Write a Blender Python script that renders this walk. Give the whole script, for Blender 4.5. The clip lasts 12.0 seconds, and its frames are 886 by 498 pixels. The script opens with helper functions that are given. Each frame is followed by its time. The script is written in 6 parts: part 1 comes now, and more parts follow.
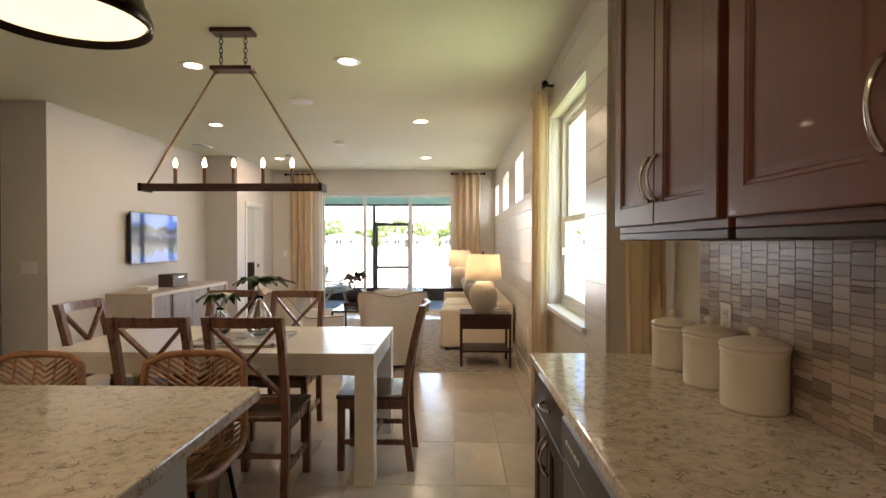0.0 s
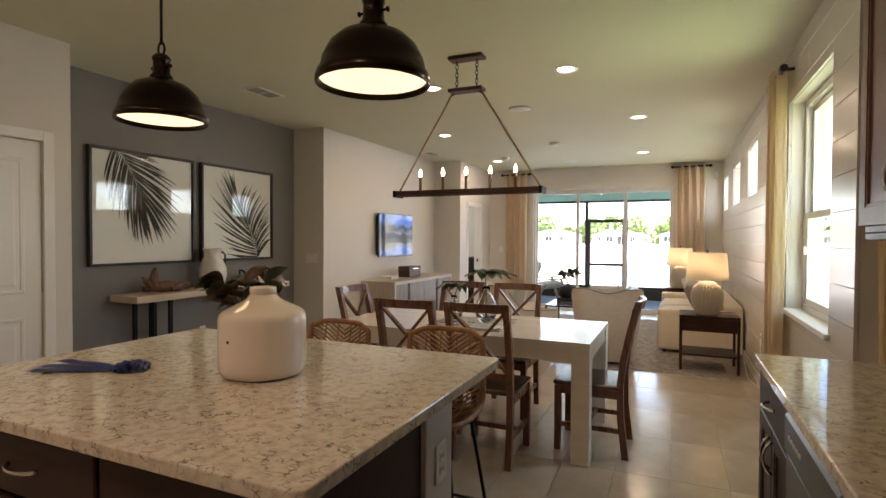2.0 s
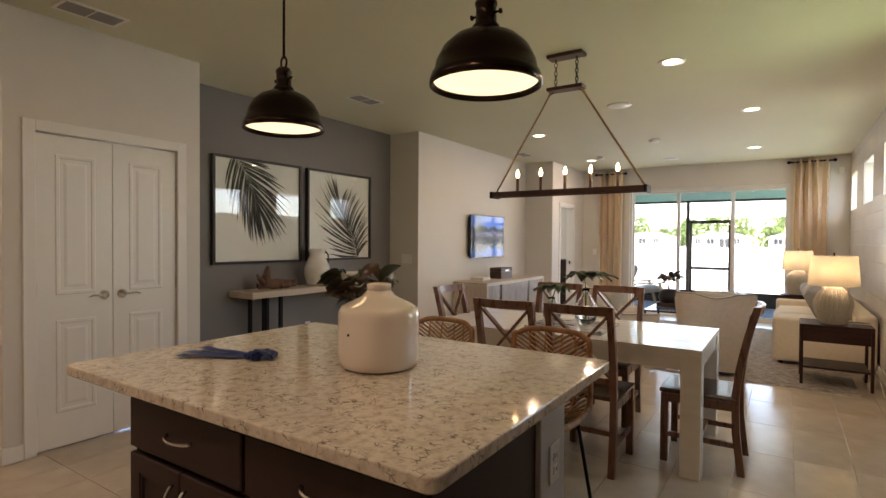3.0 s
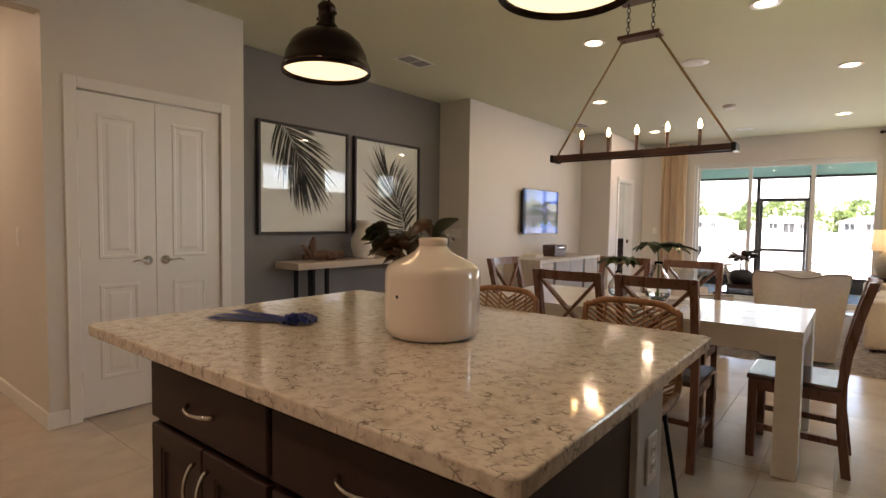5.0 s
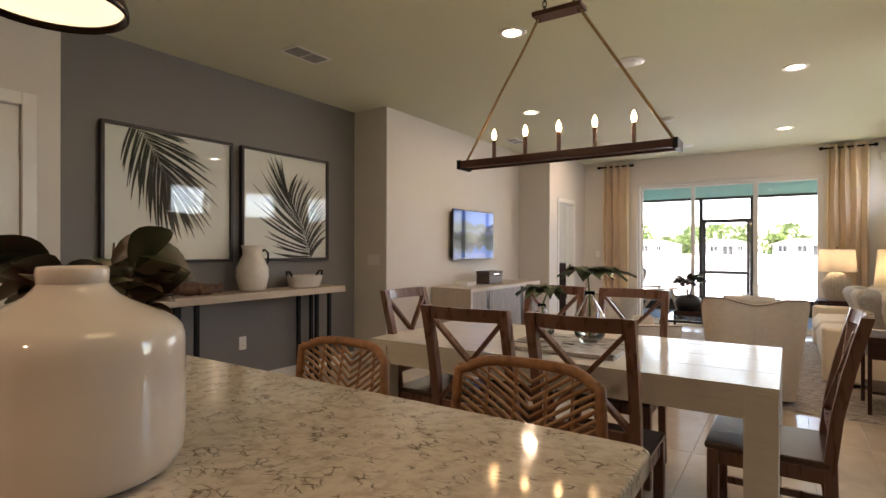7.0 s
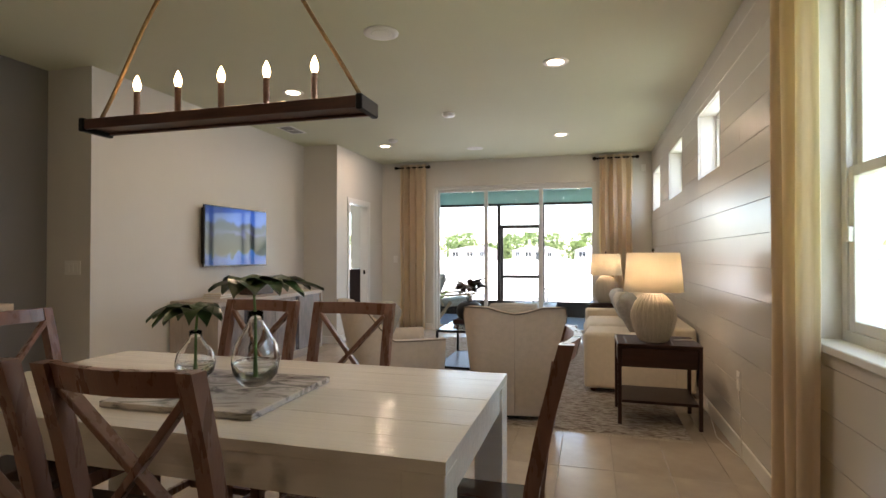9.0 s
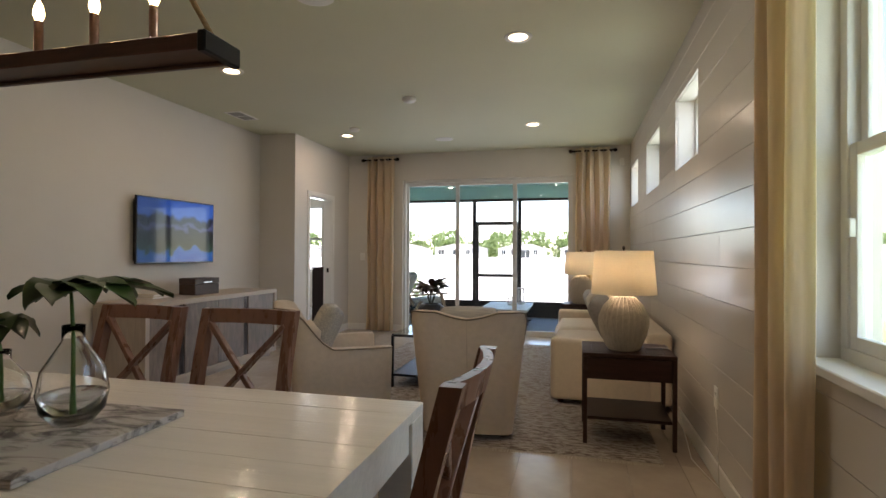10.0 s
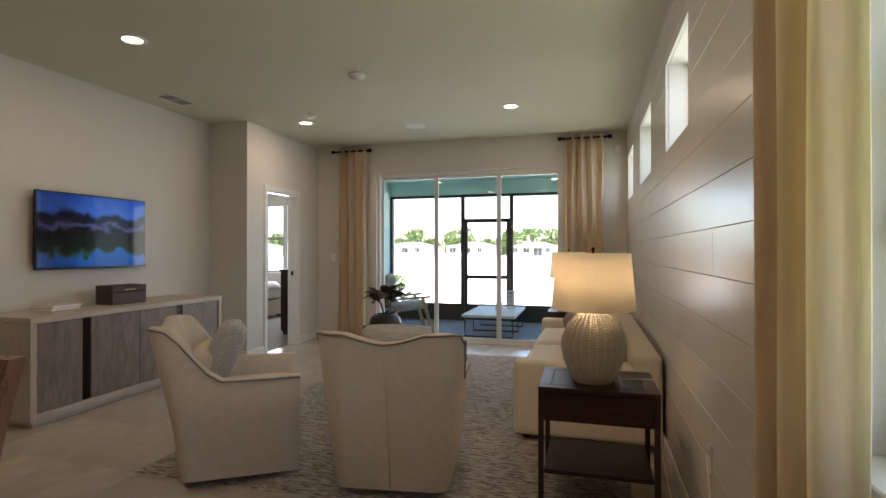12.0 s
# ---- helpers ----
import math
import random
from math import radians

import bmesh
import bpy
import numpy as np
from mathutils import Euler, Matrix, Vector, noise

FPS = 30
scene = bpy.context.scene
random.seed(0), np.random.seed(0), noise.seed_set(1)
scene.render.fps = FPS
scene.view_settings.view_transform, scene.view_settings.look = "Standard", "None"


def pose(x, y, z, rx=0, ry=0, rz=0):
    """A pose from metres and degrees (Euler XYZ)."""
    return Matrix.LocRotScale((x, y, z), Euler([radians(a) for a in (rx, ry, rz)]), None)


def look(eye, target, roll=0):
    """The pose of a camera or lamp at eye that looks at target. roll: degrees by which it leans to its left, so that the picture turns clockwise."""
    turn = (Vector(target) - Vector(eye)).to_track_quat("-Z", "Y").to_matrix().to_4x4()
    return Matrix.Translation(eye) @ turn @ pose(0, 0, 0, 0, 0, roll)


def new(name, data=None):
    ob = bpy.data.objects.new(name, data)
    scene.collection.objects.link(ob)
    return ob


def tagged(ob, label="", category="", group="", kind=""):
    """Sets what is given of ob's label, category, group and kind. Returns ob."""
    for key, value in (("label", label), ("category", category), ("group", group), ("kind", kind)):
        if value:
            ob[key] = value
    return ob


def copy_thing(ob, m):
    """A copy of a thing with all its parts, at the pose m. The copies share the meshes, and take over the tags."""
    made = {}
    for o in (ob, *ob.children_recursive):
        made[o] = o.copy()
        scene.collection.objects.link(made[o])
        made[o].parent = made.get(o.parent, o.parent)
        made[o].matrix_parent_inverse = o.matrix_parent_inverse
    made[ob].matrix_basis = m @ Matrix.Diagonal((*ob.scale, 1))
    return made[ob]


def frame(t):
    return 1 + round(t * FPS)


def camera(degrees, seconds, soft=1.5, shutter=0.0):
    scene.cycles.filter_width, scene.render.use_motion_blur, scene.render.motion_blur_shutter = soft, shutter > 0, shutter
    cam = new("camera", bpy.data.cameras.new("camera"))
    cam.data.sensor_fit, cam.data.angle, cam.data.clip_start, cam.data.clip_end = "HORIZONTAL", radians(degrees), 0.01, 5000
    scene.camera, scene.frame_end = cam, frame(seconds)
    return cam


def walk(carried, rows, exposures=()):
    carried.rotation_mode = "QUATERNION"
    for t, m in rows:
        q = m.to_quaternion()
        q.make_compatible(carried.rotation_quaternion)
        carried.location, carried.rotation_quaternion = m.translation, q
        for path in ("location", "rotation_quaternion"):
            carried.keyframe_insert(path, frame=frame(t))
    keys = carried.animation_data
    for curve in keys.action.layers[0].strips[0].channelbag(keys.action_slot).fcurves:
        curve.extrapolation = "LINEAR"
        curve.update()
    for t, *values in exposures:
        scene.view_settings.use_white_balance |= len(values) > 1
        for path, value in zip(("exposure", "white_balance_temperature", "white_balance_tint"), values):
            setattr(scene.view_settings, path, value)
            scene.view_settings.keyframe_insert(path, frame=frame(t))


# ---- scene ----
cam = camera(80.5, 12.0)
PATH = [
    (0, (0.125, -0.143, 1.367), (0.083, 1.856, 1.342), 0.1),
    (0.5, (0.139, -0.205, 1.378), (-0.119, 1.778, 1.345), 0.1),
    (1, (0.160, -0.270, 1.366), (-0.299, 1.676, 1.332), 0.1),
    (1.5, (0.149, -0.346, 1.360), (-0.494, 1.548, 1.321), 0.2),
    (2, (0.135, -0.449, 1.374), (-0.674, 1.379, 1.333), 0.3),
    (2.5, (0.095, -0.476, 1.376), (-0.876, 1.273, 1.339), 0.3),
    (3, (0.070, -0.506, 1.363), (-1.027, 1.166, 1.328), 0.4),
    (3.5, (0.055, -0.496, 1.336), (-1.139, 1.108, 1.295), 0.4),
    (5.5, (-0.204, -0.114, 1.233), (-1.448, 1.448, 1.126), 0.6),
    (6, (-0.249, 0.124, 1.220), (-1.491, 1.691, 1.156), 0.3),
    (6.5, (-0.287, 0.344, 1.230), (-1.498, 1.936, 1.203), 0.3),
    (7, (-0.294, 0.595, 1.232), (-1.397, 2.264, 1.232), 0.1),
    (7.5, (-0.251, 0.906, 1.188), (-1.195, 2.670, 1.212), 0.1),
    (9.5, (0.069, 1.840, 1.222), (-0.421, 3.779, 1.239), 0.2),
    (10, (0.139, 2.106, 1.214), (-0.348, 4.046, 1.229), 0.3),
    (10.5, (0.233, 2.337, 1.252), (-0.268, 4.273, 1.258), 0.3),
    (11, (0.326, 2.547, 1.247), (-0.181, 4.482, 1.260), 0.2),
    (11.5, (0.424, 2.751, 1.260), (-0.103, 4.681, 1.271), 0.2),
    (12, (0.433, 2.972, 1.246), (-0.103, 4.899, 1.254), 0.0),
]
walk(cam, [(t, look(eye, target, roll)) for t, eye, target, roll in PATH], [(0, 3.02, 7100, 23), (2, 2.84, 7000, 22), (5.5, 2.82, 7250, 27), (7.5, 2.82, 7000, 24), (9.5, 2.33, 6700, 20), (10.5, 1.98, 6700, 20), (12, 2.12, 6700, 19)])

# ---- light ----
world = bpy.data.worlds.new("sky")
scene.world = world
world.use_nodes = True
wn = world.node_tree
sky = wn.nodes.new("ShaderNodeTexSky")
sky.sky_type, sky.sun_disc = "NISHITA", False
sky.sun_elevation, sky.sun_rotation = radians(62), radians(150)
sky.air_density, sky.dust_density, sky.ozone_density = 1.0, 0.2, 3.0
bg = wn.nodes["Background"]
bg.inputs["Strength"].default_value = 0.15
wn.links.new(sky.outputs[0], bg.inputs["Color"])


def lamp(name, kind, energy, m, color=(1, 1, 1), **settings):
    data = bpy.data.lights.new(name, kind)
    data.energy, data.color = energy, color
    if "size" in settings:
        data.size = settings["size"]
    if "size_y" in settings:
        data.shape, data.size_y = "RECTANGLE", settings["size_y"]
    if "disk" in settings:
        data.shape, data.size = "DISK", settings["disk"]
    if "radius" in settings:
        data.shadow_soft_size = settings["radius"]
    if "spread" in settings:
        data.spread = settings["spread"]
    if "angle" in settings:
        data.angle = settings["angle"]
    ob = new(name, data)
    ob.matrix_world = m
    return ob


sun = lamp("sun", "SUN", 5.0, look((0, 0, 20), (-3.5, 7.0, 0)), (1, 0.95, 0.88), angle=radians(0.53))
DAY, WARM = (0.78, 0.90, 1.0), (1.0, 0.79, 0.56)
# daylight in the openings
lamp("daylight_slider", "AREA", 3.7, look((-1.09, 9.98, 1.2), (-1.09, 0, 1.0)), DAY, size=2.4, size_y=2.1)
lamp("daylight_window", "AREA", 1.7, look((1.20, 3.52, 1.62), (-4, 4.0, 1.7)), (0.82, 1.0, 0.76), size=0.95, size_y=1.4)
for wy in (6.06, 7.66, 9.24):
    lamp("daylight_clerestory", "AREA", 0.65, look((1.06, wy, 2.14), (-4, wy, 1.2)), DAY, size=0.66, size_y=0.5)
lamp("daylight_bedroom", "AREA", 15, look((-5.7, 12.55, 1.5), (-5.7, 0, 1.2)), DAY, size=0.9, size_y=1.4)
# The last three are unseen, added to light the kitchen and the hall.
CANS = [(-0.685, 3.82), (-1.905, 3.9), (-0.25, 5.80), (-2.67, 5.94), (-0.34, 8.35), (-2.745, 8.42), (-0.65, -0.6), (-2.3, -0.6), (-5.2, -0.25)]
CEIL = 2.74
for cx, cy in CANS:
    lamp("can_lamp", "AREA", 2.6 if cx < -5 else 1.35 if cy < 0 else 1.0, pose(cx, cy, CEIL - 0.012), WARM, disk=0.13)

# ---- materials ----
MATS = {}


def material(name, color, rough=0.5, metal=0.0, vary=0.08, scale=6.0, warp=0.0, lo=0.36, hi=0.64, bump=0.0, bump_scale=60.0, color2=None, stretch=(1, 1, 1), coat=0.0,
             emit=None, strength=0.0, spec=0.5, piece=0.0, detail=4.0):
    m = bpy.data.materials.new(name)
    m.use_nodes = True
    nt = m.node_tree
    p = nt.nodes["Principled BSDF"]
    p.inputs["Roughness"].default_value, p.inputs["Metallic"].default_value = rough, metal
    p.inputs["Coat Weight"].default_value, p.inputs["Specular IOR Level"].default_value = coat, spec
    tc = nt.nodes.new("ShaderNodeTexCoord")
    mp = nt.nodes.new("ShaderNodeMapping")
    mp.inputs["Scale"].default_value = stretch
    nt.links.new(tc.outputs["Object"], mp.inputs["Vector"])
    n = nt.nodes.new("ShaderNodeTexNoise")
    n.inputs["Scale"].default_value, n.inputs["Detail"].default_value, n.inputs["Roughness"].default_value = scale, detail, 0.6
    n.inputs["Distortion"].default_value = warp
    nt.links.new(mp.outputs[0], n.inputs["Vector"])
    ramp = nt.nodes.new("ShaderNodeValToRGB")
    c2 = color2 or tuple(max(0.0, c * (1 - vary)) for c in color)
    ramp.color_ramp.elements[0].position, ramp.color_ramp.elements[1].position = lo, hi
    ramp.color_ramp.elements[0].color, ramp.color_ramp.elements[1].color = (*c2, 1), (*color, 1)
    nt.links.new(n.outputs["Fac"], ramp.inputs[0])
    out = ramp.outputs[0]
    if piece:
        info = nt.nodes.new("ShaderNodeObjectInfo")
        hsv = nt.nodes.new("ShaderNodeHueSaturation")
        mr = nt.nodes.new("ShaderNodeMapRange")
        mr.inputs["To Min"].default_value, mr.inputs["To Max"].default_value = 1 - piece, 1 + piece
        nt.links.new(info.outputs["Random"], mr.inputs["Value"])
        nt.links.new(mr.outputs[0], hsv.inputs["Value"])
        nt.links.new(out, hsv.inputs["Color"])
        out = hsv.outputs[0]
    nt.links.new(out, p.inputs["Base Color"])
    rr = nt.nodes.new("ShaderNodeMapRange")
    rr.inputs["To Min"].default_value, rr.inputs["To Max"].default_value = max(0.02, rough * 0.85), min(1, rough * 1.15)
    nt.links.new(n.outputs["Fac"], rr.inputs["Value"])
    nt.links.new(rr.outputs[0], p.inputs["Roughness"])
    if bump:
        n2 = nt.nodes.new("ShaderNodeTexNoise")
        n2.inputs["Scale"].default_value, n2.inputs["Detail"].default_value = bump_scale, 3
        nt.links.new(mp.outputs[0], n2.inputs["Vector"])
        b = nt.nodes.new("ShaderNodeBump")
        b.inputs["Strength"].default_value, b.inputs["Distance"].default_value = bump, 0.01
        nt.links.new(n2.outputs["Fac"], b.inputs["Height"])
        nt.links.new(b.outputs[0], p.inputs["Normal"])
    if emit:
        p.inputs["Emission Color"].default_value, p.inputs["Emission Strength"].default_value = (*emit, 1), strength
    MATS[name] = m
    return m


def glass_material(name, tint=(0.96, 0.98, 0.97), thin=True, rough=0.0, ior=1.45):
    m = bpy.data.materials.new(name)
    m.use_nodes = True
    nt = m.node_tree
    nt.nodes.remove(nt.nodes["Principled BSDF"])
    out = nt.nodes["Material Output"]
    if thin:
        mix = nt.nodes.new("ShaderNodeMixShader")
        tr, gl, lw = nt.nodes.new("ShaderNodeBsdfTransparent"), nt.nodes.new("ShaderNodeBsdfGlossy"), nt.nodes.new("ShaderNodeLayerWeight")
        pw, fr = nt.nodes.new("ShaderNodeMath"), nt.nodes.new("ShaderNodeMath")
        pw.operation, fr.operation = "POWER", "MULTIPLY_ADD"
        pw.inputs[1].default_value, fr.inputs[1].default_value, fr.inputs[2].default_value = 5.0, 0.94, 0.045
        lw.inputs["Blend"].default_value = 0.5
        nt.links.new(lw.outputs["Facing"], pw.inputs[0])
        nt.links.new(pw.outputs[0], fr.inputs[0])
        tr.inputs["Color"].default_value = (*tint, 1)
        gl.inputs["Roughness"].default_value = rough
        nt.links.new(fr.outputs[0], mix.inputs[0])
        nt.links.new(tr.outputs[0], mix.inputs[1])
        nt.links.new(gl.outputs[0], mix.inputs[2])
        nt.links.new(mix.outputs[0], out.inputs["Surface"])
    else:
        g = nt.nodes.new("ShaderNodeBsdfGlass")
        g.inputs["Color"].default_value, g.inputs["IOR"].default_value = (*tint, 1), ior
        nt.links.new(g.outputs[0], out.inputs["Surface"])
    return m


def let_light_through(m, color, share):
    """Thin cloth or leaf: part of the light passes through."""
    nt = m.node_tree
    p, out = nt.nodes["Principled BSDF"], nt.nodes["Material Output"]
    tr, mix = nt.nodes.new("ShaderNodeBsdfTranslucent"), nt.nodes.new("ShaderNodeMixShader")
    tr.inputs["Color"].default_value = (*color, 1)
    mix.inputs[0].default_value = share
    nt.links.new(p.outputs[0], mix.inputs[1])
    nt.links.new(tr.outputs[0], mix.inputs[2])
    nt.links.new(mix.outputs[0], out.inputs["Surface"])
    return m


def quartz_material():
    """Cream quartz with broken dark veins."""
    m = material("quartz", (0.70, 0.63, 0.54), 0.10, scale=34, color2=(0.54, 0.455, 0.375), coat=0.3, lo=0.36, hi=0.56, detail=6)
    nt = m.node_tree
    p = nt.nodes["Principled BSDF"]
    tc = nt.nodes.new("ShaderNodeTexCoord")
    warp = nt.nodes.new("ShaderNodeTexNoise")
    warp.inputs["Scale"].default_value, warp.inputs["Detail"].default_value = 14, 5
    nt.links.new(tc.outputs["Object"], warp.inputs["Vector"])
    add = nt.nodes.new("ShaderNodeVectorMath")
    add.operation = "MULTIPLY_ADD"
    add.inputs[1].default_value = (0.075, 0.075, 0.075)
    nt.links.new(warp.outputs["Color"], add.inputs[0])
    nt.links.new(tc.outputs["Object"], add.inputs[2])
    mp = nt.nodes.new("ShaderNodeMapping")
    mp.inputs["Scale"].default_value, mp.inputs["Rotation"].default_value = (1, 1.9, 1), (0, 0, 0.45)
    nt.links.new(add.outputs[0], mp.inputs["Vector"])
    v = nt.nodes.new("ShaderNodeTexVoronoi")
    v.feature = "DISTANCE_TO_EDGE"
    v.inputs["Scale"].default_value = 36
    nt.links.new(mp.outputs[0], v.inputs["Vector"])
    line = nt.nodes.new("ShaderNodeMapRange")
    line.inputs["From Min"].default_value, line.inputs["From Max"].default_value = 0.0, 0.10
    line.inputs["To Min"].default_value, line.inputs["To Max"].default_value = 1, 0
    nt.links.new(v.outputs["Distance"], line.inputs["Value"])
    gate = nt.nodes.new("ShaderNodeTexNoise")
    gate.inputs["Scale"].default_value, gate.inputs["Detail"].default_value = 30, 3
    nt.links.new(tc.outputs["Object"], gate.inputs["Vector"])
    gm = nt.nodes.new("ShaderNodeMapRange")
    gm.inputs["From Min"].default_value, gm.inputs["From Max"].default_value = 0.50, 0.61
    nt.links.new(gate.outputs["Fac"], gm.inputs["Value"])
    mul = nt.nodes.new("ShaderNodeMath")
    mul.operation = "MULTIPLY"
    nt.links.new(line.outputs[0], mul.inputs[0])
    nt.links.new(gm.outputs[0], mul.inputs[1])
    mix = nt.nodes.new("ShaderNodeMix")
    mix.data_type = "RGBA"
    mix.inputs["B"].default_value = (0.15, 0.12, 0.10, 1)
    base = p.inputs["Base Color"].links[0].from_socket
    nt.links.new(mul.outputs[0], mix.inputs["Factor"])
    nt.links.new(base, mix.inputs["A"])
    nt.links.new(mix.outputs["Result"], p.inputs["Base Color"])
    return m


WALL = material("white_wall_paint", (0.66, 0.625, 0.57), 0.55, vary=0.03, scale=1.5, bump=0.06, bump_scale=180)
GREY = material("grey_wall_paint", (0.195, 0.18, 0.17), 0.55, vary=0.05, scale=1.5, bump=0.06, bump_scale=180)
# Paint is off-white; the yellow-green of bounced light is put into this colour.
CEILM = material("ceiling_bounce_tint", (0.655, 0.65, 0.495), 0.8, vary=0.03, scale=1.2, bump=0.15, bump_scale=120)
TRIM = material("white_trim_paint", (0.78, 0.76, 0.72), 0.35, vary=0.03, scale=3)
SHIP = material("shiplap_paint", (0.66, 0.625, 0.575), 0.23, vary=0.03, scale=1.2, bump=0.015, bump_scale=5, piece=0.015)
GROUT = material("grout", (0.44, 0.39, 0.34), 0.9, scale=20)
TILE = material("porcelain_tile", (0.52, 0.44, 0.365), 0.20, vary=0.2, scale=2.4, bump=0.02, bump_scale=14, piece=0.05)
QUARTZ = quartz_material()
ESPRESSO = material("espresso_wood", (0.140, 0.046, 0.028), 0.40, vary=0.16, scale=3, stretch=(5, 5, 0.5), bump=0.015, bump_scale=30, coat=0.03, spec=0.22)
# Darkened espresso copy: weaker light on island and base fronts is painted in.
ESPRESSO_D = material("espresso_darkened_wood", (0.036, 0.017, 0.014), 0.42, spec=0.25, vary=0.2, scale=5, stretch=(6, 6, 0.6), bump=0.03, bump_scale=30)
TABLEW = material("whitewashed_wood", (0.80, 0.745, 0.66), 0.16, vary=0.06, scale=3, stretch=(0.25, 7, 7), bump=0.16, bump_scale=9)
CHAIRW = material("brown_oak", (0.20, 0.095, 0.062), 0.28, vary=0.22, scale=6, stretch=(5, 5, 0.8), bump=0.08, bump_scale=30)
SEATW = material("brown_oak_seat", (0.10, 0.056, 0.042), 0.16, vary=0.35, scale=5, stretch=(5, 0.8, 5), coat=0.3, bump=0.01, bump_scale=30)
BRONZE = material("oiled_bronze", (0.035, 0.022, 0.018), 0.25, 0.85, vary=0.3, scale=20)
BLACKM = material("black_metal", (0.015, 0.015, 0.016), 0.4, 0.7, vary=0.2)
CHROME = material("polished_nickel", (0.75, 0.73, 0.70), 0.12, 1.0, vary=0.05)
GLASS = glass_material("window_glass")
FABRIC = material("cream_linen", (0.60, 0.52, 0.43), 0.95, vary=0.08, scale=25, bump=0.25, bump_scale=400, spec=0.2)
WELT = material("dark_welt", (0.25, 0.21, 0.17), 0.9)
STUCCO = material("lanai_stucco", (0.46, 0.68, 0.64), 0.9, vary=0.06, scale=8, bump=0.3, bump_scale=90)
DARKAL = material("bronze_aluminium", (0.022, 0.018, 0.016), 0.5, 0.4, vary=0.2)
WHITEAL = material("white_aluminium", (0.72, 0.71, 0.68), 0.35, vary=0.03)

# ---- building helpers ----


def box(bm, x0, x1, y0, y1, z0, z1, bevel=0.0, seg=1):
    v = [bm.verts.new(c) for c in ((x0, y0, z0), (x1, y0, z0), (x1, y1, z0), (x0, y1, z0), (x0, y0, z1), (x1, y0, z1), (x1, y1, z1), (x0, y1, z1))]
    fs = [bm.faces.new([v[i] for i in q]) for q in ((0, 3, 2, 1), (4, 5, 6, 7), (0, 1, 5, 4), (1, 2, 6, 5), (2, 3, 7, 6), (3, 0, 4, 7))]
    if bevel:
        edges = list({e for f in fs for e in f.edges})
        bmesh.ops.bevel(bm, geom=edges, offset=bevel, segments=seg, profile=0.5, affect="EDGES")
    return bm


def cube(x0, x1, y0, y1, z0, z1, bevel=0.0, seg=1):
    return box(bmesh.new(), x0, x1, y0, y1, z0, z1, bevel, seg)


def beam(p, q, w, h, bevel=0.0, up=(0, 0, 1)):
    """A bar of section w by h from p to q."""
    p, q = Vector(p), Vector(q)
    d = q - p
    y = d.normalized()
    x = y.cross(Vector(up))
    if x.length < 1e-4:
        x = y.cross(Vector((0, 1, 0)))
    x.normalize()
    z = x.cross(y)
    bm = cube(-w / 2, w / 2, 0, d.length, -h / 2, h / 2, bevel)
    bmesh.ops.transform(bm, matrix=Matrix(((x.x, y.x, z.x, p.x), (x.y, y.y, z.y, p.y), (x.z, y.z, z.z, p.z), (0, 0, 0, 1))), verts=bm.verts)
    return bm


def lathe(profile, seg=32, cx=0.0, cy=0.0, bm=None):
    """A solid of revolution from (radius, height) pairs."""
    bm = bm or bmesh.new()
    rings = []
    for r, z in profile:
        if r < 1e-5:
            rings.append([bm.verts.new((cx, cy, z))])
        else:
            rings.append([bm.verts.new((cx + r * math.cos(a), cy + r * math.sin(a), z)) for a in (2 * math.pi * i / seg for i in range(seg))])
    for a, b in zip(rings, rings[1:]):
        for i in range(seg):
            j = (i + 1) % seg
            if len(a) == 1 and len(b) == 1:
                continue
            if len(a) == 1:
                bm.faces.new((a[0], b[j], b[i]))
            elif len(b) == 1:
                bm.faces.new((a[i], a[j], b[0]))
            else:
                bm.faces.new((a[i], a[j], b[j], b[i]))
    for f in bm.faces:
        f.smooth = True
    return bm


def tube(points, r, seg=8, bm=None, closed=False):
    """A round bar along a line of points; r may be a list."""
    bm = bm or bmesh.new()
    pts = [Vector(p) for p in points]
    rs = r if isinstance(r, (list, tuple)) else [r] * len(pts)
    rings, ref = [], None
    for i, p in enumerate(pts):
        if closed:
            d = (pts[(i + 1) % len(pts)] - pts[i - 1]).normalized()
        else:
            d = (pts[min(i + 1, len(pts) - 1)] - pts[max(i - 1, 0)]).normalized()
        if ref is None:
            ref = Vector((0, 0, 1)) if abs(d.z) < 0.9 else Vector((1, 0, 0))
        x = d.cross(ref)
        x.normalize()
        ref = x.cross(d).normalized()
        rings.append([bm.verts.new(p + rs[i] * (math.cos(a) * x + math.sin(a) * ref)) for a in (2 * math.pi * k / seg for k in range(seg))])
    pairs = list(zip(rings, rings[1:])) + ([(rings[-1], rings[0])] if closed else [])
    for a, b in pairs:
        for k in range(seg):
            f = bm.faces.new((a[k], b[k], b[(k + 1) % seg], a[(k + 1) % seg]))
            f.smooth = True
    if not closed:
        bm.faces.new(rings[0]), bm.faces.new(rings[-1][::-1])
    return bm


